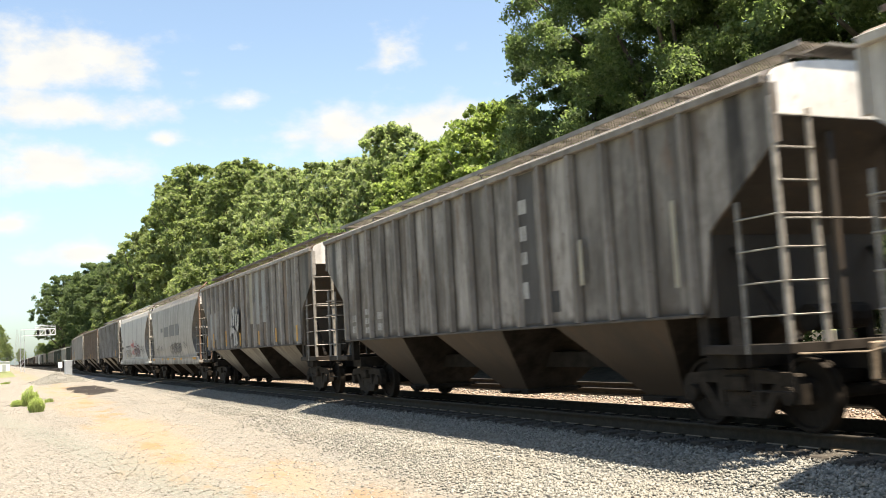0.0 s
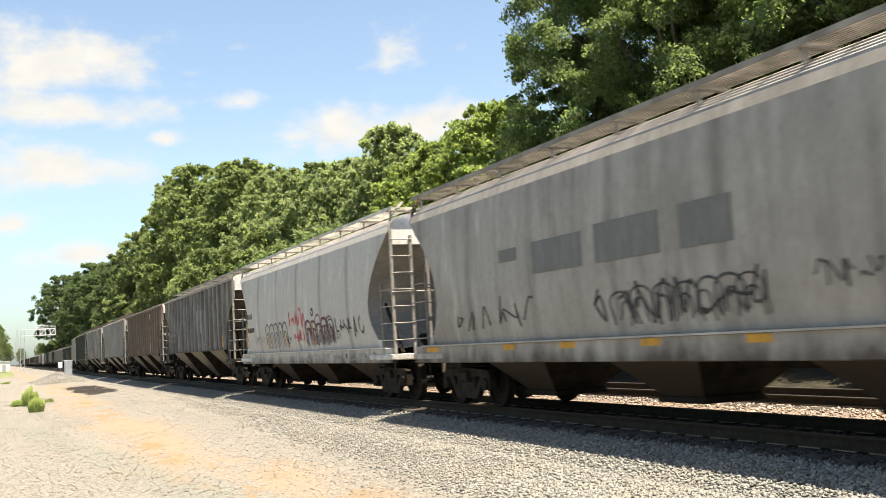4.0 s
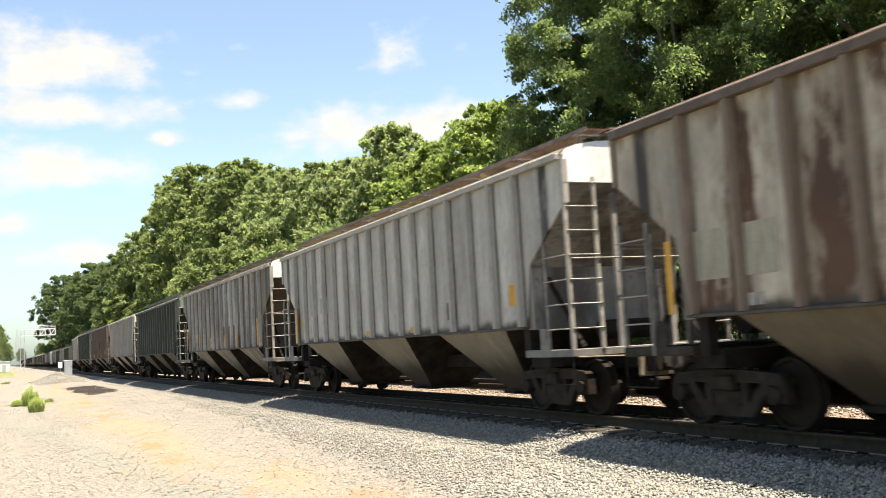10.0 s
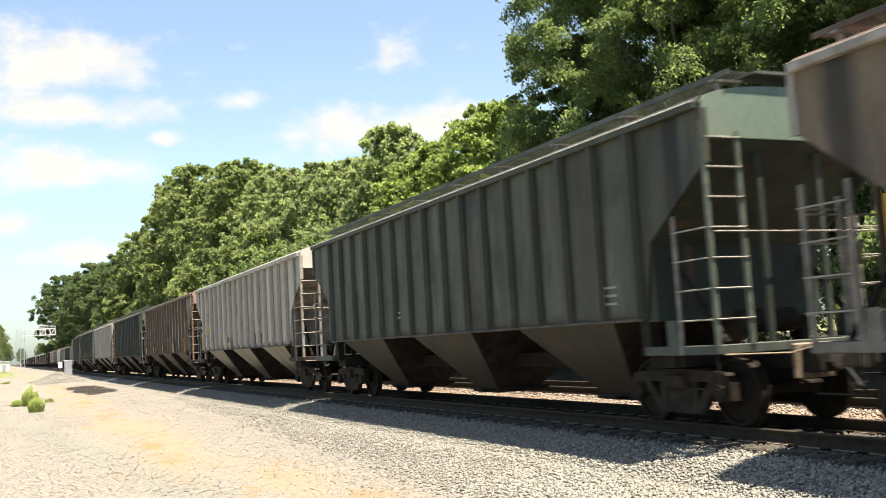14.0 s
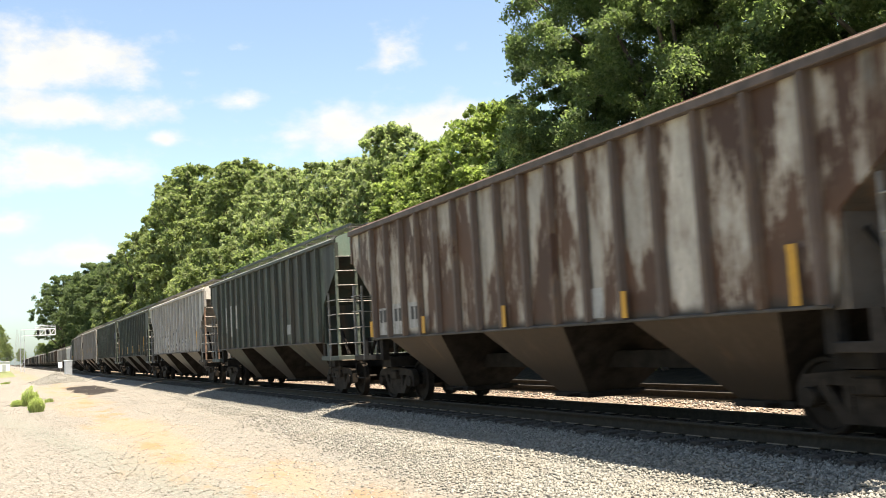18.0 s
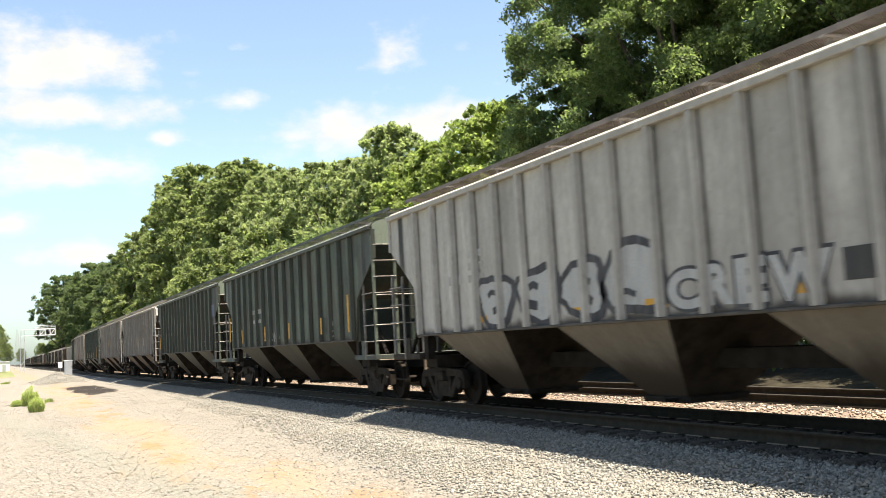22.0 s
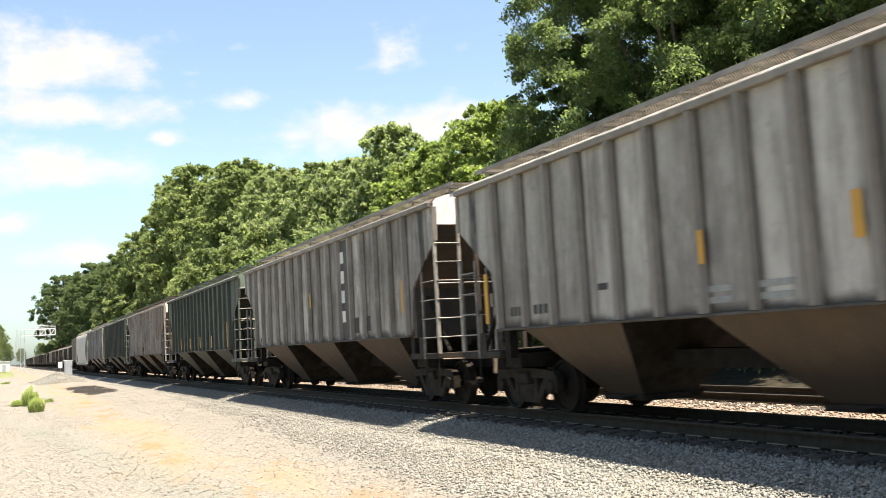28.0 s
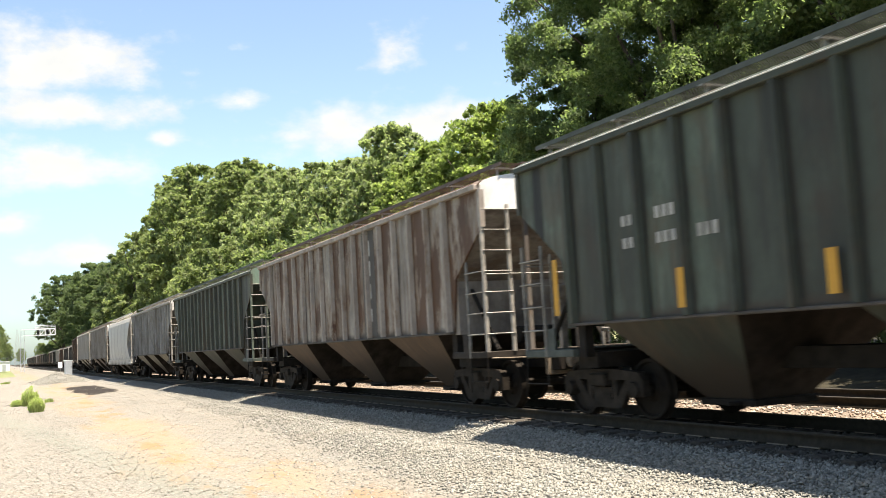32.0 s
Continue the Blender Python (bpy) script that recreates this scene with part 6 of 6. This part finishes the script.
MARKS = {
    1: [("panel", 5.45, 6.28, 1.55, 4.08), ("tan", 1.70, 1.79, 1.86, 3.0), ("tan", 3.95, 4.05, 2.06, 2.75), ("white", 5.72, 6.0, 3.41, 3.65), ("white", 5.76, 6.0, 2.95, 3.2), ("white", 5.78, 6.02, 2.55, 2.76), ("white", 5.8, 6.04, 1.97, 2.25),
        ("dark", 4.83, 5.18, 1.7, 2.04), ("white", 14.42, 14.9, 1.66, 2.2), ("white", 13.45, 13.95, 1.63, 2.3), ("white", 12.69, 13.1, 1.67, 2.2)],
    2: [("tan", 7.28, 7.97, 2.31, 4.08), ("grey", 6.46, 7.1, 2.27, 4.08), ("grey", 5.55, 6.3, 2.31, 4.08), ("grey", 13.6, 14.35, 1.91, 3.0), ("grey", 14.5, 15.2, 1.91, 3.0), ("yellow", 15.3, 15.42, 1.62, 2.09), ("yellow", 13.94, 14.06, 1.58, 2.15),
        ("yellow", 11.5, 11.62, 1.61, 2.18), ("yellow", 9.05, 9.19, 1.58, 2.05), ("yellow", 6.17, 6.29, 1.56, 2.03), ("yellow", 3.89, 4.01, 1.60, 2.05), ("yellow", 1.46, 1.60, 1.57, 2.05), ("dark", 3.2, 3.6, 1.73, 2.1), ("dark", 3.2, 3.6, 2.14, 2.48)],
    5: [("yellow", 1.62, 1.74, 1.61, 2.05), ("yellow", 1.74, 2.2, 1.58, 1.76), ("grey", 5.95, 6.85, 2.28, 3.3), ("grey", 7.0, 7.75, 2.28, 3.3), ("white", 13.6, 14.3, 2.0, 2.55), ("white", 14.5, 15.2, 2.0, 2.55), ("yellow", 5.85, 6.33, 1.53, 1.61), ("yellow", 3.23, 3.69, 1.53, 1.61), ("dark", 3.3, 3.7, 1.72, 2.39)],
    6: [("bright", 4.82, 5.1, 2.84, 3.12), ("bright", 4.82, 5.08, 2.36, 2.65), ("bright", 4.82, 5.08, 1.83, 2.18), ("bright", 4.82, 5.08, 3.6, 3.92), ("yellow", 9.97, 10.12, 1.5, 1.9), ("yellow", 7.21, 7.32, 1.5, 1.95),
        ("yellow", 4.38, 4.49, 1.5, 1.9), ("dark", 6.52, 6.83, 1.53, 1.83), ("dark", 5.61, 5.93, 1.55, 1.84), ("white", 13.98, 14.4, 1.56, 1.8), ("tan", 13.7, 14.3, 1.92, 2.55), ("tan", 14.5, 15.2, 1.92, 2.55), ("yellow", 15.5, 15.62, 1.52, 2.48)],
    7: [("yellow", 1.63, 1.95, 1.88, 2.24), ("dark", 4.12, 4.55, 1.75, 2.08), ("yellow", 14.38, 14.82, 1.96, 2.2), ("grey", 13.2, 13.9, 2.27, 3.13), ("grey", 12.25, 12.95, 2.27, 2.7), ("yellow", 14.98, 15.12, 1.51, 2.48), ("yellow", 11.5, 11.95, 1.55, 1.67), ("yellow", 8.8, 9.3, 1.55, 1.67), ("yellow", 6.0, 6.5, 1.55, 1.67)],
    8: [("yellow", 12.38, 12.52, 1.56, 2.2), ("yellow", 9.84, 10.0, 1.53, 2.0), ("yellow", 7.11, 7.22, 1.53, 2.04), ("grey", 5.05, 5.9, 2.38, 4.05), ("grey", 6.0, 6.8, 2.38, 4.05), ("grey", 6.95, 7.7, 2.38, 4.05), ("yellow", 15.45, 15.58, 1.58, 2.56), ("yellow", 1.62, 1.74, 1.55, 2.49),
        ("yellow", 4.89, 5.03, 1.55, 1.97), ("dark", 3.4, 3.75, 1.8, 2.12), ("dark", 3.4, 3.75, 2.17, 2.49), ("white", 13.6, 14.1, 1.9, 2.05), ("white", 13.6, 14.1, 2.12, 2.27)],
    9: [("white", 2.06, 2.43, 1.72, 1.78), ("white", 2.06, 2.43, 1.84, 1.9), ("white", 2.06, 2.43, 1.96, 2.02), ("white", 10.4, 10.9, 1.89, 1.95), ("white", 10.4, 10.9, 2.0, 2.06)],
    10: [("yellow", 13.68, 14.3, 2.27, 2.52), ("yellow", 14.42, 14.94, 2.27, 2.52), ("dark", 14.6, 15.0, 2.05, 2.22), ("dark", 13.6, 13.9, 2.01, 2.19), ("dark", 12.70, 13.06, 1.99, 2.16), ("yellow", 12.97, 13.1, 1.5, 1.88), ("yellow", 9.57, 9.68, 1.5, 1.88),
         ("dark", 10.01, 10.47, 1.76, 2.05), ("dark", 11.62, 11.97, 1.52, 1.7), ("yellow", 15.3, 15.4, 1.52, 2.27), ("dark", 5.8, 6.2, 1.6, 1.95), ("dark", 4.9, 5.25, 1.6, 1.95)],
    11: [("pale", 14.5, 15.0, 1.55, 2.17), ("pale", 13.55, 14.14, 1.55, 2.23), ("pale", 12.6, 13.2, 1.66, 2.21), ("yellow", 15.24, 15.4, 1.52, 1.89), ("yellow", 12.14, 12.3, 1.52, 1.88), ("yellow", 1.75, 1.9, 1.51, 2.2), ("white", 5.7, 6.1, 1.55, 2.0), ("yellow", 8.6, 8.72, 1.52, 1.9), ("yellow", 5.0, 5.12, 1.52, 1.9)],
    12: [("pale", 13.45, 13.95, 2.11, 3.11), ("pale", 12.6, 13.1, 1.95, 3.14), ("pale", 11.7, 12.2, 2.23, 3.1), ("grey", 4.6, 5.0, 1.8, 2.1)],
    13: [("yellow", 12.12, 12.64, 1.64, 1.76), ("yellow", 8.76, 9.23, 1.61, 1.74), ("yellow", 6.86, 7.35, 1.63, 1.76), ("yellow", 4.18, 4.64, 1.65, 1.77), ("dark", 3.36, 3.86, 1.74, 2.09), ("white", 12.2, 12.9, 2.41, 3.1), ("white", 13.1, 13.8, 2.41, 2.7), ("grey", 2.6, 3.1, 1.7, 2.6), ("yellow", 1.5, 1.6, 1.6, 2.4)],
    14: [("yellow", 1.58, 1.70, 1.69, 2.64), ("yellow", 3.91, 4.03, 1.7, 2.16), ("yellow", 7.2, 7.32, 1.66, 2.15), ("yellow", 10.17, 10.3, 1.65, 2.14), ("yellow", 13.55, 13.68, 1.65, 2.14), ("yellow", 15.55, 15.68, 1.73, 2.65), ("white", 3.2, 3.7, 1.6, 1.68), ("white", 3.2, 3.7, 1.75, 1.8), ("white", 3.2, 3.7, 1.9, 2.1),
         ("white", 11.1, 11.5, 2.62, 2.86), ("white", 11.9, 12.3, 2.62, 2.86), ("white", 11.1, 11.5, 2.3, 2.5), ("white", 11.8, 12.3, 2.3, 2.5)],
    15: [("blue", 0.9, 1.42, 2.9, 3.4), ("white", 11.8, 12.3, 2.4, 2.6), ("white", 12.7, 13.2, 2.4, 2.6), ("white", 12.7, 13.2, 2.75, 2.95), ("white", 3.2, 3.7, 1.7, 1.76), ("white", 3.2, 3.7, 1.85, 1.92), ("yellow", 15.55, 15.68, 1.73, 2.4)],
    16: [("panel", 5.24, 6.08, 1.55, 4.08), ("bright", 5.5, 5.86, 3.49, 3.85), ("bright", 5.5, 5.86, 2.95, 3.3), ("bright", 5.5, 5.86, 2.4, 2.76), ("bright", 5.5, 5.86, 1.85, 2.2),
         ("grey", 9.2, 9.9, 1.62, 1.7), ("grey", 9.2, 9.9, 1.76, 1.84), ("grey", 8.2, 8.8, 1.62, 1.7), ("grey", 8.2, 8.8, 1.76, 1.84), ("tan", 2.4, 2.75, 3.2, 3.8), ("tan", 3.3, 3.6, 3.3, 3.8), ("yellow", 4.37, 4.52, 2.08, 2.52), ("yellow", 7.09, 7.22, 2.16, 2.66), ("yellow", 9.57, 9.67, 2.12, 2.55), ("dark", 4.6, 4.98, 1.67, 2.02), ("dark", 3.71, 4.06, 1.65, 2.01),
         ("dark", 11.85, 12.1, 1.96, 2.06), ("yellow", 15.5, 15.62, 1.6, 2.5), ("white", 4.62, 5.0, 2.14, 2.5), ("dark", 13.6, 14.1, 1.7, 1.95), ("dark", 14.5, 14.9, 1.7, 1.95)],
    17: [("panel", 5.42, 6.28, 1.55, 4.08), ("bright", 5.74, 6.03, 3.49, 3.79), ("bright", 5.74, 6.03, 2.97, 3.29), ("bright", 5.74, 6.03, 2.46, 2.78), ("bright", 5.74, 6.03, 1.96, 2.25), ("dark", 4.75, 5.16, 1.65, 2.04), ("dark", 3.92, 4.27, 1.68, 2.04), ("yellow", 1.56, 1.64, 1.99, 2.71), ("yellow", 8.48, 8.58, 2.46, 2.89), ("dark", 13.5, 13.9, 1.62, 1.85), ("dark", 14.5, 14.9, 1.62, 1.85)],
    18: [("yellow", 1.70, 1.82, 1.56, 2.53), ("yellow", 4.83, 4.95, 1.58, 2.07), ("yellow", 7.38, 7.52, 1.61, 2.1), ("yellow", 9.9, 10.05, 1.61, 2.1), ("yellow", 12.42, 12.56, 1.6, 2.12), ("yellow", 15.5, 15.64, 1.63, 2.52), ("white", 13.43, 13.87, 2.82, 3.06), ("white", 13.43, 13.87, 2.5, 2.74), ("white", 12.63, 13.09, 2.84, 3.1), ("white", 12.63, 13.09, 2.5, 2.74),
         ("white", 11.8, 12.24, 2.49, 2.76), ("grey", 6.3, 6.52, 3.25, 3.75)],
    19: [("panel", 5.62, 6.45, 1.55, 4.08), ("white", 5.9, 6.2, 3.47, 3.85), ("white", 5.9, 6.2, 2.99, 3.35), ("white", 5.9, 6.2, 2.44, 2.8), ("white", 5.9, 6.2, 1.89, 2.2)],
}
MARK_MAT = {"panel": "dark_panel", "pale": "white_mark", "yellow": "yellow", "bright": "bright_mark", "white": "white_mark", "dark": "dark_mark", "grey": "grey_mark", "tan": "tan_mark", "blue": "blue_mark"}
MARK_NAME = {"panel": "dark_panel", "pale": "number_panel", "yellow": "reflector_strip", "bright": "stencil_block", "white": "stencil_block", "dark": "stencil_plate", "grey": "repainted_panel", "tan": "repainted_panel", "blue": "paint_blot"}


def repaint(car, key):
    for o in car.children_recursive:
        if o.type == "MESH" and o.data.materials:
            new_mat = PALETTE[key].get(o.data.materials[0].name)
            if new_mat:
                o.material_slots[0].link = "OBJECT"
                o.material_slots[0].material = new_mat


CARS = []


def build_train():
    first = {}
    for i, (front, kind, key) in enumerate(TRAIN):
        if kind not in first:
            car = first[kind] = acf_hopper(TRAIN_LABELS[key]) if kind == "a" else ribbed_hopper(TRAIN_LABELS[key], kind == "c")
        else:
            car = None
        CARS.append([front, kind, key, car])
    for row in CARS:
        if row[3] is None:
            row[3] = copy_thing(first[row[1]], Matrix())
            row[3]["label"] = TRAIN_LABELS[row[2]]
    for i, (front, kind, key, car) in enumerate(CARS):
        repaint(car, key)
        half = 7.55 if kind == "a" else 8.35
        for what, d0, d1, z0, z1 in MARKS.get(i, ()):
            strip = what in ("yellow", "tan") and d1 - d0 < 0.2
            if what in ("dark", "white") and (d1 - d0 > 0.3 and z1 - z0 < 0.32 or z1 - z0 > 0.5):
                # stencilled lines that cannot be read: rows of short bars
                rows = max(1, round((z1 - z0) / 0.22))
                for r in range(rows):
                    h = (z1 - z0) / rows
                    for c in range(3):
                        w = (d1 - d0) / 3
                        part_mark(car, "stencil_bar", half, d0 + c * w, d0 + c * w + 0.66 * w, z0 + r * h, z0 + (r + 0.62) * h, M[MARK_MAT[what]], 1.534)
                continue
            part_mark(car, MARK_NAME[what], half, d0, d1, z0, z1, M[MARK_MAT[what]], 1.629 if strip else 1.530 if what == "panel" else 1.534)
    # dark bars on the pale number panels of the rusty car
    for d0 in (14.55, 13.62, 12.66):
        for k in (0.0, 0.24):
            part_mark(CARS[11][3], "stencil_bar", 8.35, d0 + k, d0 + k + 0.15, 1.84, 2.12, M["dark_mark"], 1.54)
    # curved-side cars: panels, sill reflectors and graffiti follow the shell
    grey = CARS[3][3]
    for d0, d1, z0, z1 in ((10.36, 10.99, 2.65, 2.87), (8.33, 9.83, 2.36, 2.89), (6.41, 7.96, 2.36, 2.94), (4.98, 5.99, 2.36, 2.94)):
        part_mark(grey, "repainted_panel", 7.55, d0, d1, z0, z1, M["slate_mark"], 1.602)
    for d0, d1 in ((13.9, 14.5), (10.69, 11.1), (8.75, 9.2), (6.61, 7.05), (4.52, 4.95), (0.67, 1.55)):
        part_mark(grey, "reflector_strip", 7.55, d0, d1, 1.12, 1.22, M["yellow"], 1.552)
    scrawl(grey, 7.55, 9.9, 13.2, 1.45, 2.1, M["dark_mark"], 3, 6, 0.035, acf_x)
    scrawl(grey, 7.55, 4.3, 8.1, 1.45, 2.1, M["dark_mark"], 4, 8, 0.045, acf_x)
    arches(grey, 7.55, 4.5, 7.6, 1.42, 1.95, M["spray_dark"], 24, 7, 0.035, acf_x, "thin black graffiti outlines")
    scrawl(grey, 7.55, 2.84, 3.8, 1.65, 2.0, M["dark_mark"], 5, 5, 0.025, acf_x)
    white = CARS[4][3]
    for i in range(5):
        sh = Solid()
        c = 8.95 + i * 0.53
        stroke(sh, [(c - 0.25, 1.42), (c - 0.26, 1.9)] + arc(c, 1.95, 0.26, 0.24, 180, 0) + [(c + 0.25, 1.5)], 0.045, 7.55, acf_x)
        stroke(sh, [(c - 0.1, 1.40), (c - 0.1, 1.8)] + arc(c, 1.8, 0.1, 0.12, 180, 0) + [(c + 0.1, 1.42)], 0.035, 7.55, acf_x)
        part("graffiti", (sh, M["dark_mark"]), white, "black arched graffiti outline")
    for c in (8.85, 11.1):
        s = Solid()
        stroke(s, [(c, 1.40), (c - 0.03, 1.85)], 0.12, 7.55, lambda z: acf_x(z) + 0.004)
        part("graffiti", (s, M["yellow"]), white, "yellow spray fill")
    scrawl(white, 7.55, 6.7, 8.4, 1.98, 2.62, M["red_mark"], 8, 6, 0.065, acf_x, label="red sprayed scrawl")
    scrawl(white, 7.55, 6.9, 8.0, 1.5, 1.95, M["red_mark"], 9, 5, 0.05, acf_x, label="red sprayed scrawl")
    arches(white, 7.55, 4.2, 6.7, 1.44, 2.25, M["spray_maroon"], 10, 5, 0.06, acf_x, "maroon and black arched graffiti")
    arches(white, 7.55, 4.1, 6.6, 1.40, 2.15, M["spray_dark"], 16, 5, 0.05, acf_x)
    stroke_ring = Solid()
    stroke(stroke_ring, arc(5.95, 2.36, 0.10, 0.09, 0, 360, 14), 0.06, 7.55, acf_x)
    part("graffiti", (stroke_ring, M["dark_mark"]), white, "small black sprayed ring")
    scrawl(white, 7.55, 1.6, 3.9, 1.5, 2.15, M["spray_dark"], 15, 7, 0.05, acf_x)
    scrawl(white, 7.55, 11.6, 12.9, 1.45, 1.95, M["grey_mark"], 18, 5, 0.035, acf_x)
    fill = Solid()
    stroke(fill, [(5.9, 1.42), (6.05, 2.05)], 0.13, 7.55, lambda z: acf_x(z) + 0.004)
    part("graffiti", (fill, M["yellow"]), white, "yellow spray fill")
    scrawl(white, 7.55, 8.35, 8.9, 1.5, 1.8, M["dark_mark"], 11, 4, 0.03, acf_x)
    scrawl(white, 7.55, 1.0, 13.5, 0.95, 1.2, M["grey_mark"], 12, 26, 0.03, lambda z: 1.55)
    for d0, d1, z0, z1 in ((13.2, 13.95, 2.47, 2.65), (12.95, 13.9, 2.0, 2.16)):
        for k in range(4):
            w = (d1 - d0) / 4
            part_mark(white, "stencil_block", 7.55, d0 + k * w, d0 + (k + 0.7) * w, z0, z1, M["dark_mark"], 1.596)
    part_mark(white, "reflector_strip", 7.55, 13.95, 14.05, 1.5, 2.3, M["yellow"], 1.59)
    dark = CARS[2][3]
    for k, (pts, w) in enumerate((([(10.7, 1.95), (10.55, 2.2), (10.1, 2.15), (9.95, 1.6)], 0.24), ([(10.45, 2.35), (10.3, 2.75), (10.2, 3.0)], 0.2), ([(10.15, 2.35), (10.0, 2.8), (9.95, 3.05)], 0.22),
                                 ([(9.6, 1.62), (9.75, 2.0), (9.85, 2.2)], 0.22), ([(9.75, 2.1), (9.7, 2.6), (9.5, 2.95)], 0.2), ([(9.6, 2.15), (9.35, 2.4), (9.3, 2.75)], 0.22))):
        blob, edge_line = Solid(), Solid()
        stroke(edge_line, [(d - 0.05, z - 0.05) for d, z in pts], w * 1.15, 8.35, None, 1.637)
        stroke(blob, pts, w, 8.35, None, 1.640)
        g = part("graffiti", (blob, M["white_mark"]), dark, "fat white sprayed stroke with a black shadow" if k == 0 else "")
        part("graffiti_shadow", (edge_line, M["dark_mark"]), g)
    silver = CARS[13][3]
    # swollen sprayed shapes in a row: pale fill, dark rim, dark hearts
    for k, (d0, d1, z0, z1) in enumerate(((11.1, 12.45, 1.53, 2.48), (9.6, 10.95, 1.55, 2.5), (8.3, 9.55, 1.56, 2.5), (6.85, 8.35, 1.54, 2.62))):
        bubble(silver, 8.35, d0, d1, z0, z1, 50 + k)
    for char, d0, d1, z0, z1 in (("C", 6.08, 6.88, 1.53, 2.14), ("R", 5.52, 6.12, 1.55, 2.16), ("E", 4.95, 5.56, 1.54, 2.18), ("W", 3.95, 5.0, 1.53, 2.16)):
        fat_letter(silver, 8.35, char, d0, d1, z0, z1)
    scrawl(CARS[14][3], 8.35, 8.6, 9.9, 1.58, 1.9, M["white_mark"], 41, 4, 0.04, None, label="faint white graffiti")
    # the rest of the train, far down the line
    proto = None
    rng = random.Random(77)
    y = 439.2
    # mostly pale enamels, which put the distance haze into the car colours
    keys = ["weathered", "dull_white", "silver", "light_grey", "streaked", "dull_white", "pale_grey", "acf_grey", "green_b"]
    for k in range(26):
        key = rng.choice(keys)
        if proto is None:
            car = proto = distant_hopper(TRAIN_LABELS[key])
        else:
            car = copy_thing(proto, Matrix())
            car["label"] = TRAIN_LABELS[key]
        CARS.append([y, "d", key, car])
        y += 18.12
    for row in CARS[len(TRAIN):]:
        repaint(row[3], row[2])


build_train()


# ---- movement ----
SPEED = [(0, 10.09), (8, 10.086), (16, 9.913), (24, 9.674), (32, 9.613)]


def run(t):
    """Metres that the train has rolled by t seconds."""
    s = 0.0
    for (a, va), (b, vb) in zip(SPEED[:-1], SPEED[1:]):
        if t <= a:
            break
        e = min(t, b)
        ve = va + (vb - va) * (e - a) / (b - a)
        s += (va + ve) / 2 * (e - a)
    return s


def car_pose(front, half, truck, t):
    mid = front - run(t) + half
    a, b = swerve(mid - truck), swerve(mid + truck)
    return pose(TRACK + (a + b) / 2, mid, 0, 0, 0, -math.degrees(math.atan2(b - a, 2 * truck)))


def motions():
    for front, kind, key, car in CARS:
        half, truck = (7.55, 6.15) if kind == "a" else (8.35, 6.95)
        walk(car, [(t, car_pose(front, half, truck, t)) for t in range(0, 33, 2)])
    # wheels turn while their car is near enough to be told apart
    for front, kind, key, car in CARS[:len(TRAIN)]:
        if kind == "d":
            continue
        times_near = [t / 15 for t in range(0, 481) if -30 < front - run(t / 15) < 38]
        if len(times_near) < 3:
            continue
        for tr in car.children:
            if not tr.name.startswith("truck"):
                continue
            for w in tr.children:
                if w.name.startswith("wheelset"):
                    y, z = w.matrix_basis.translation.y, w.matrix_basis.translation.z
                    rows = [(t, pose(0, y, z, math.degrees((run(t) - run(times_near[0])) / 0.457))) for t in times_near]
                    if rows[0][0] > 0:
                        rows.insert(0, (0, rows[0][1]))
                    if rows[-1][0] < 32:
                        rows.append((32, rows[-1][1]))
                    walk(w, rows)


motions()
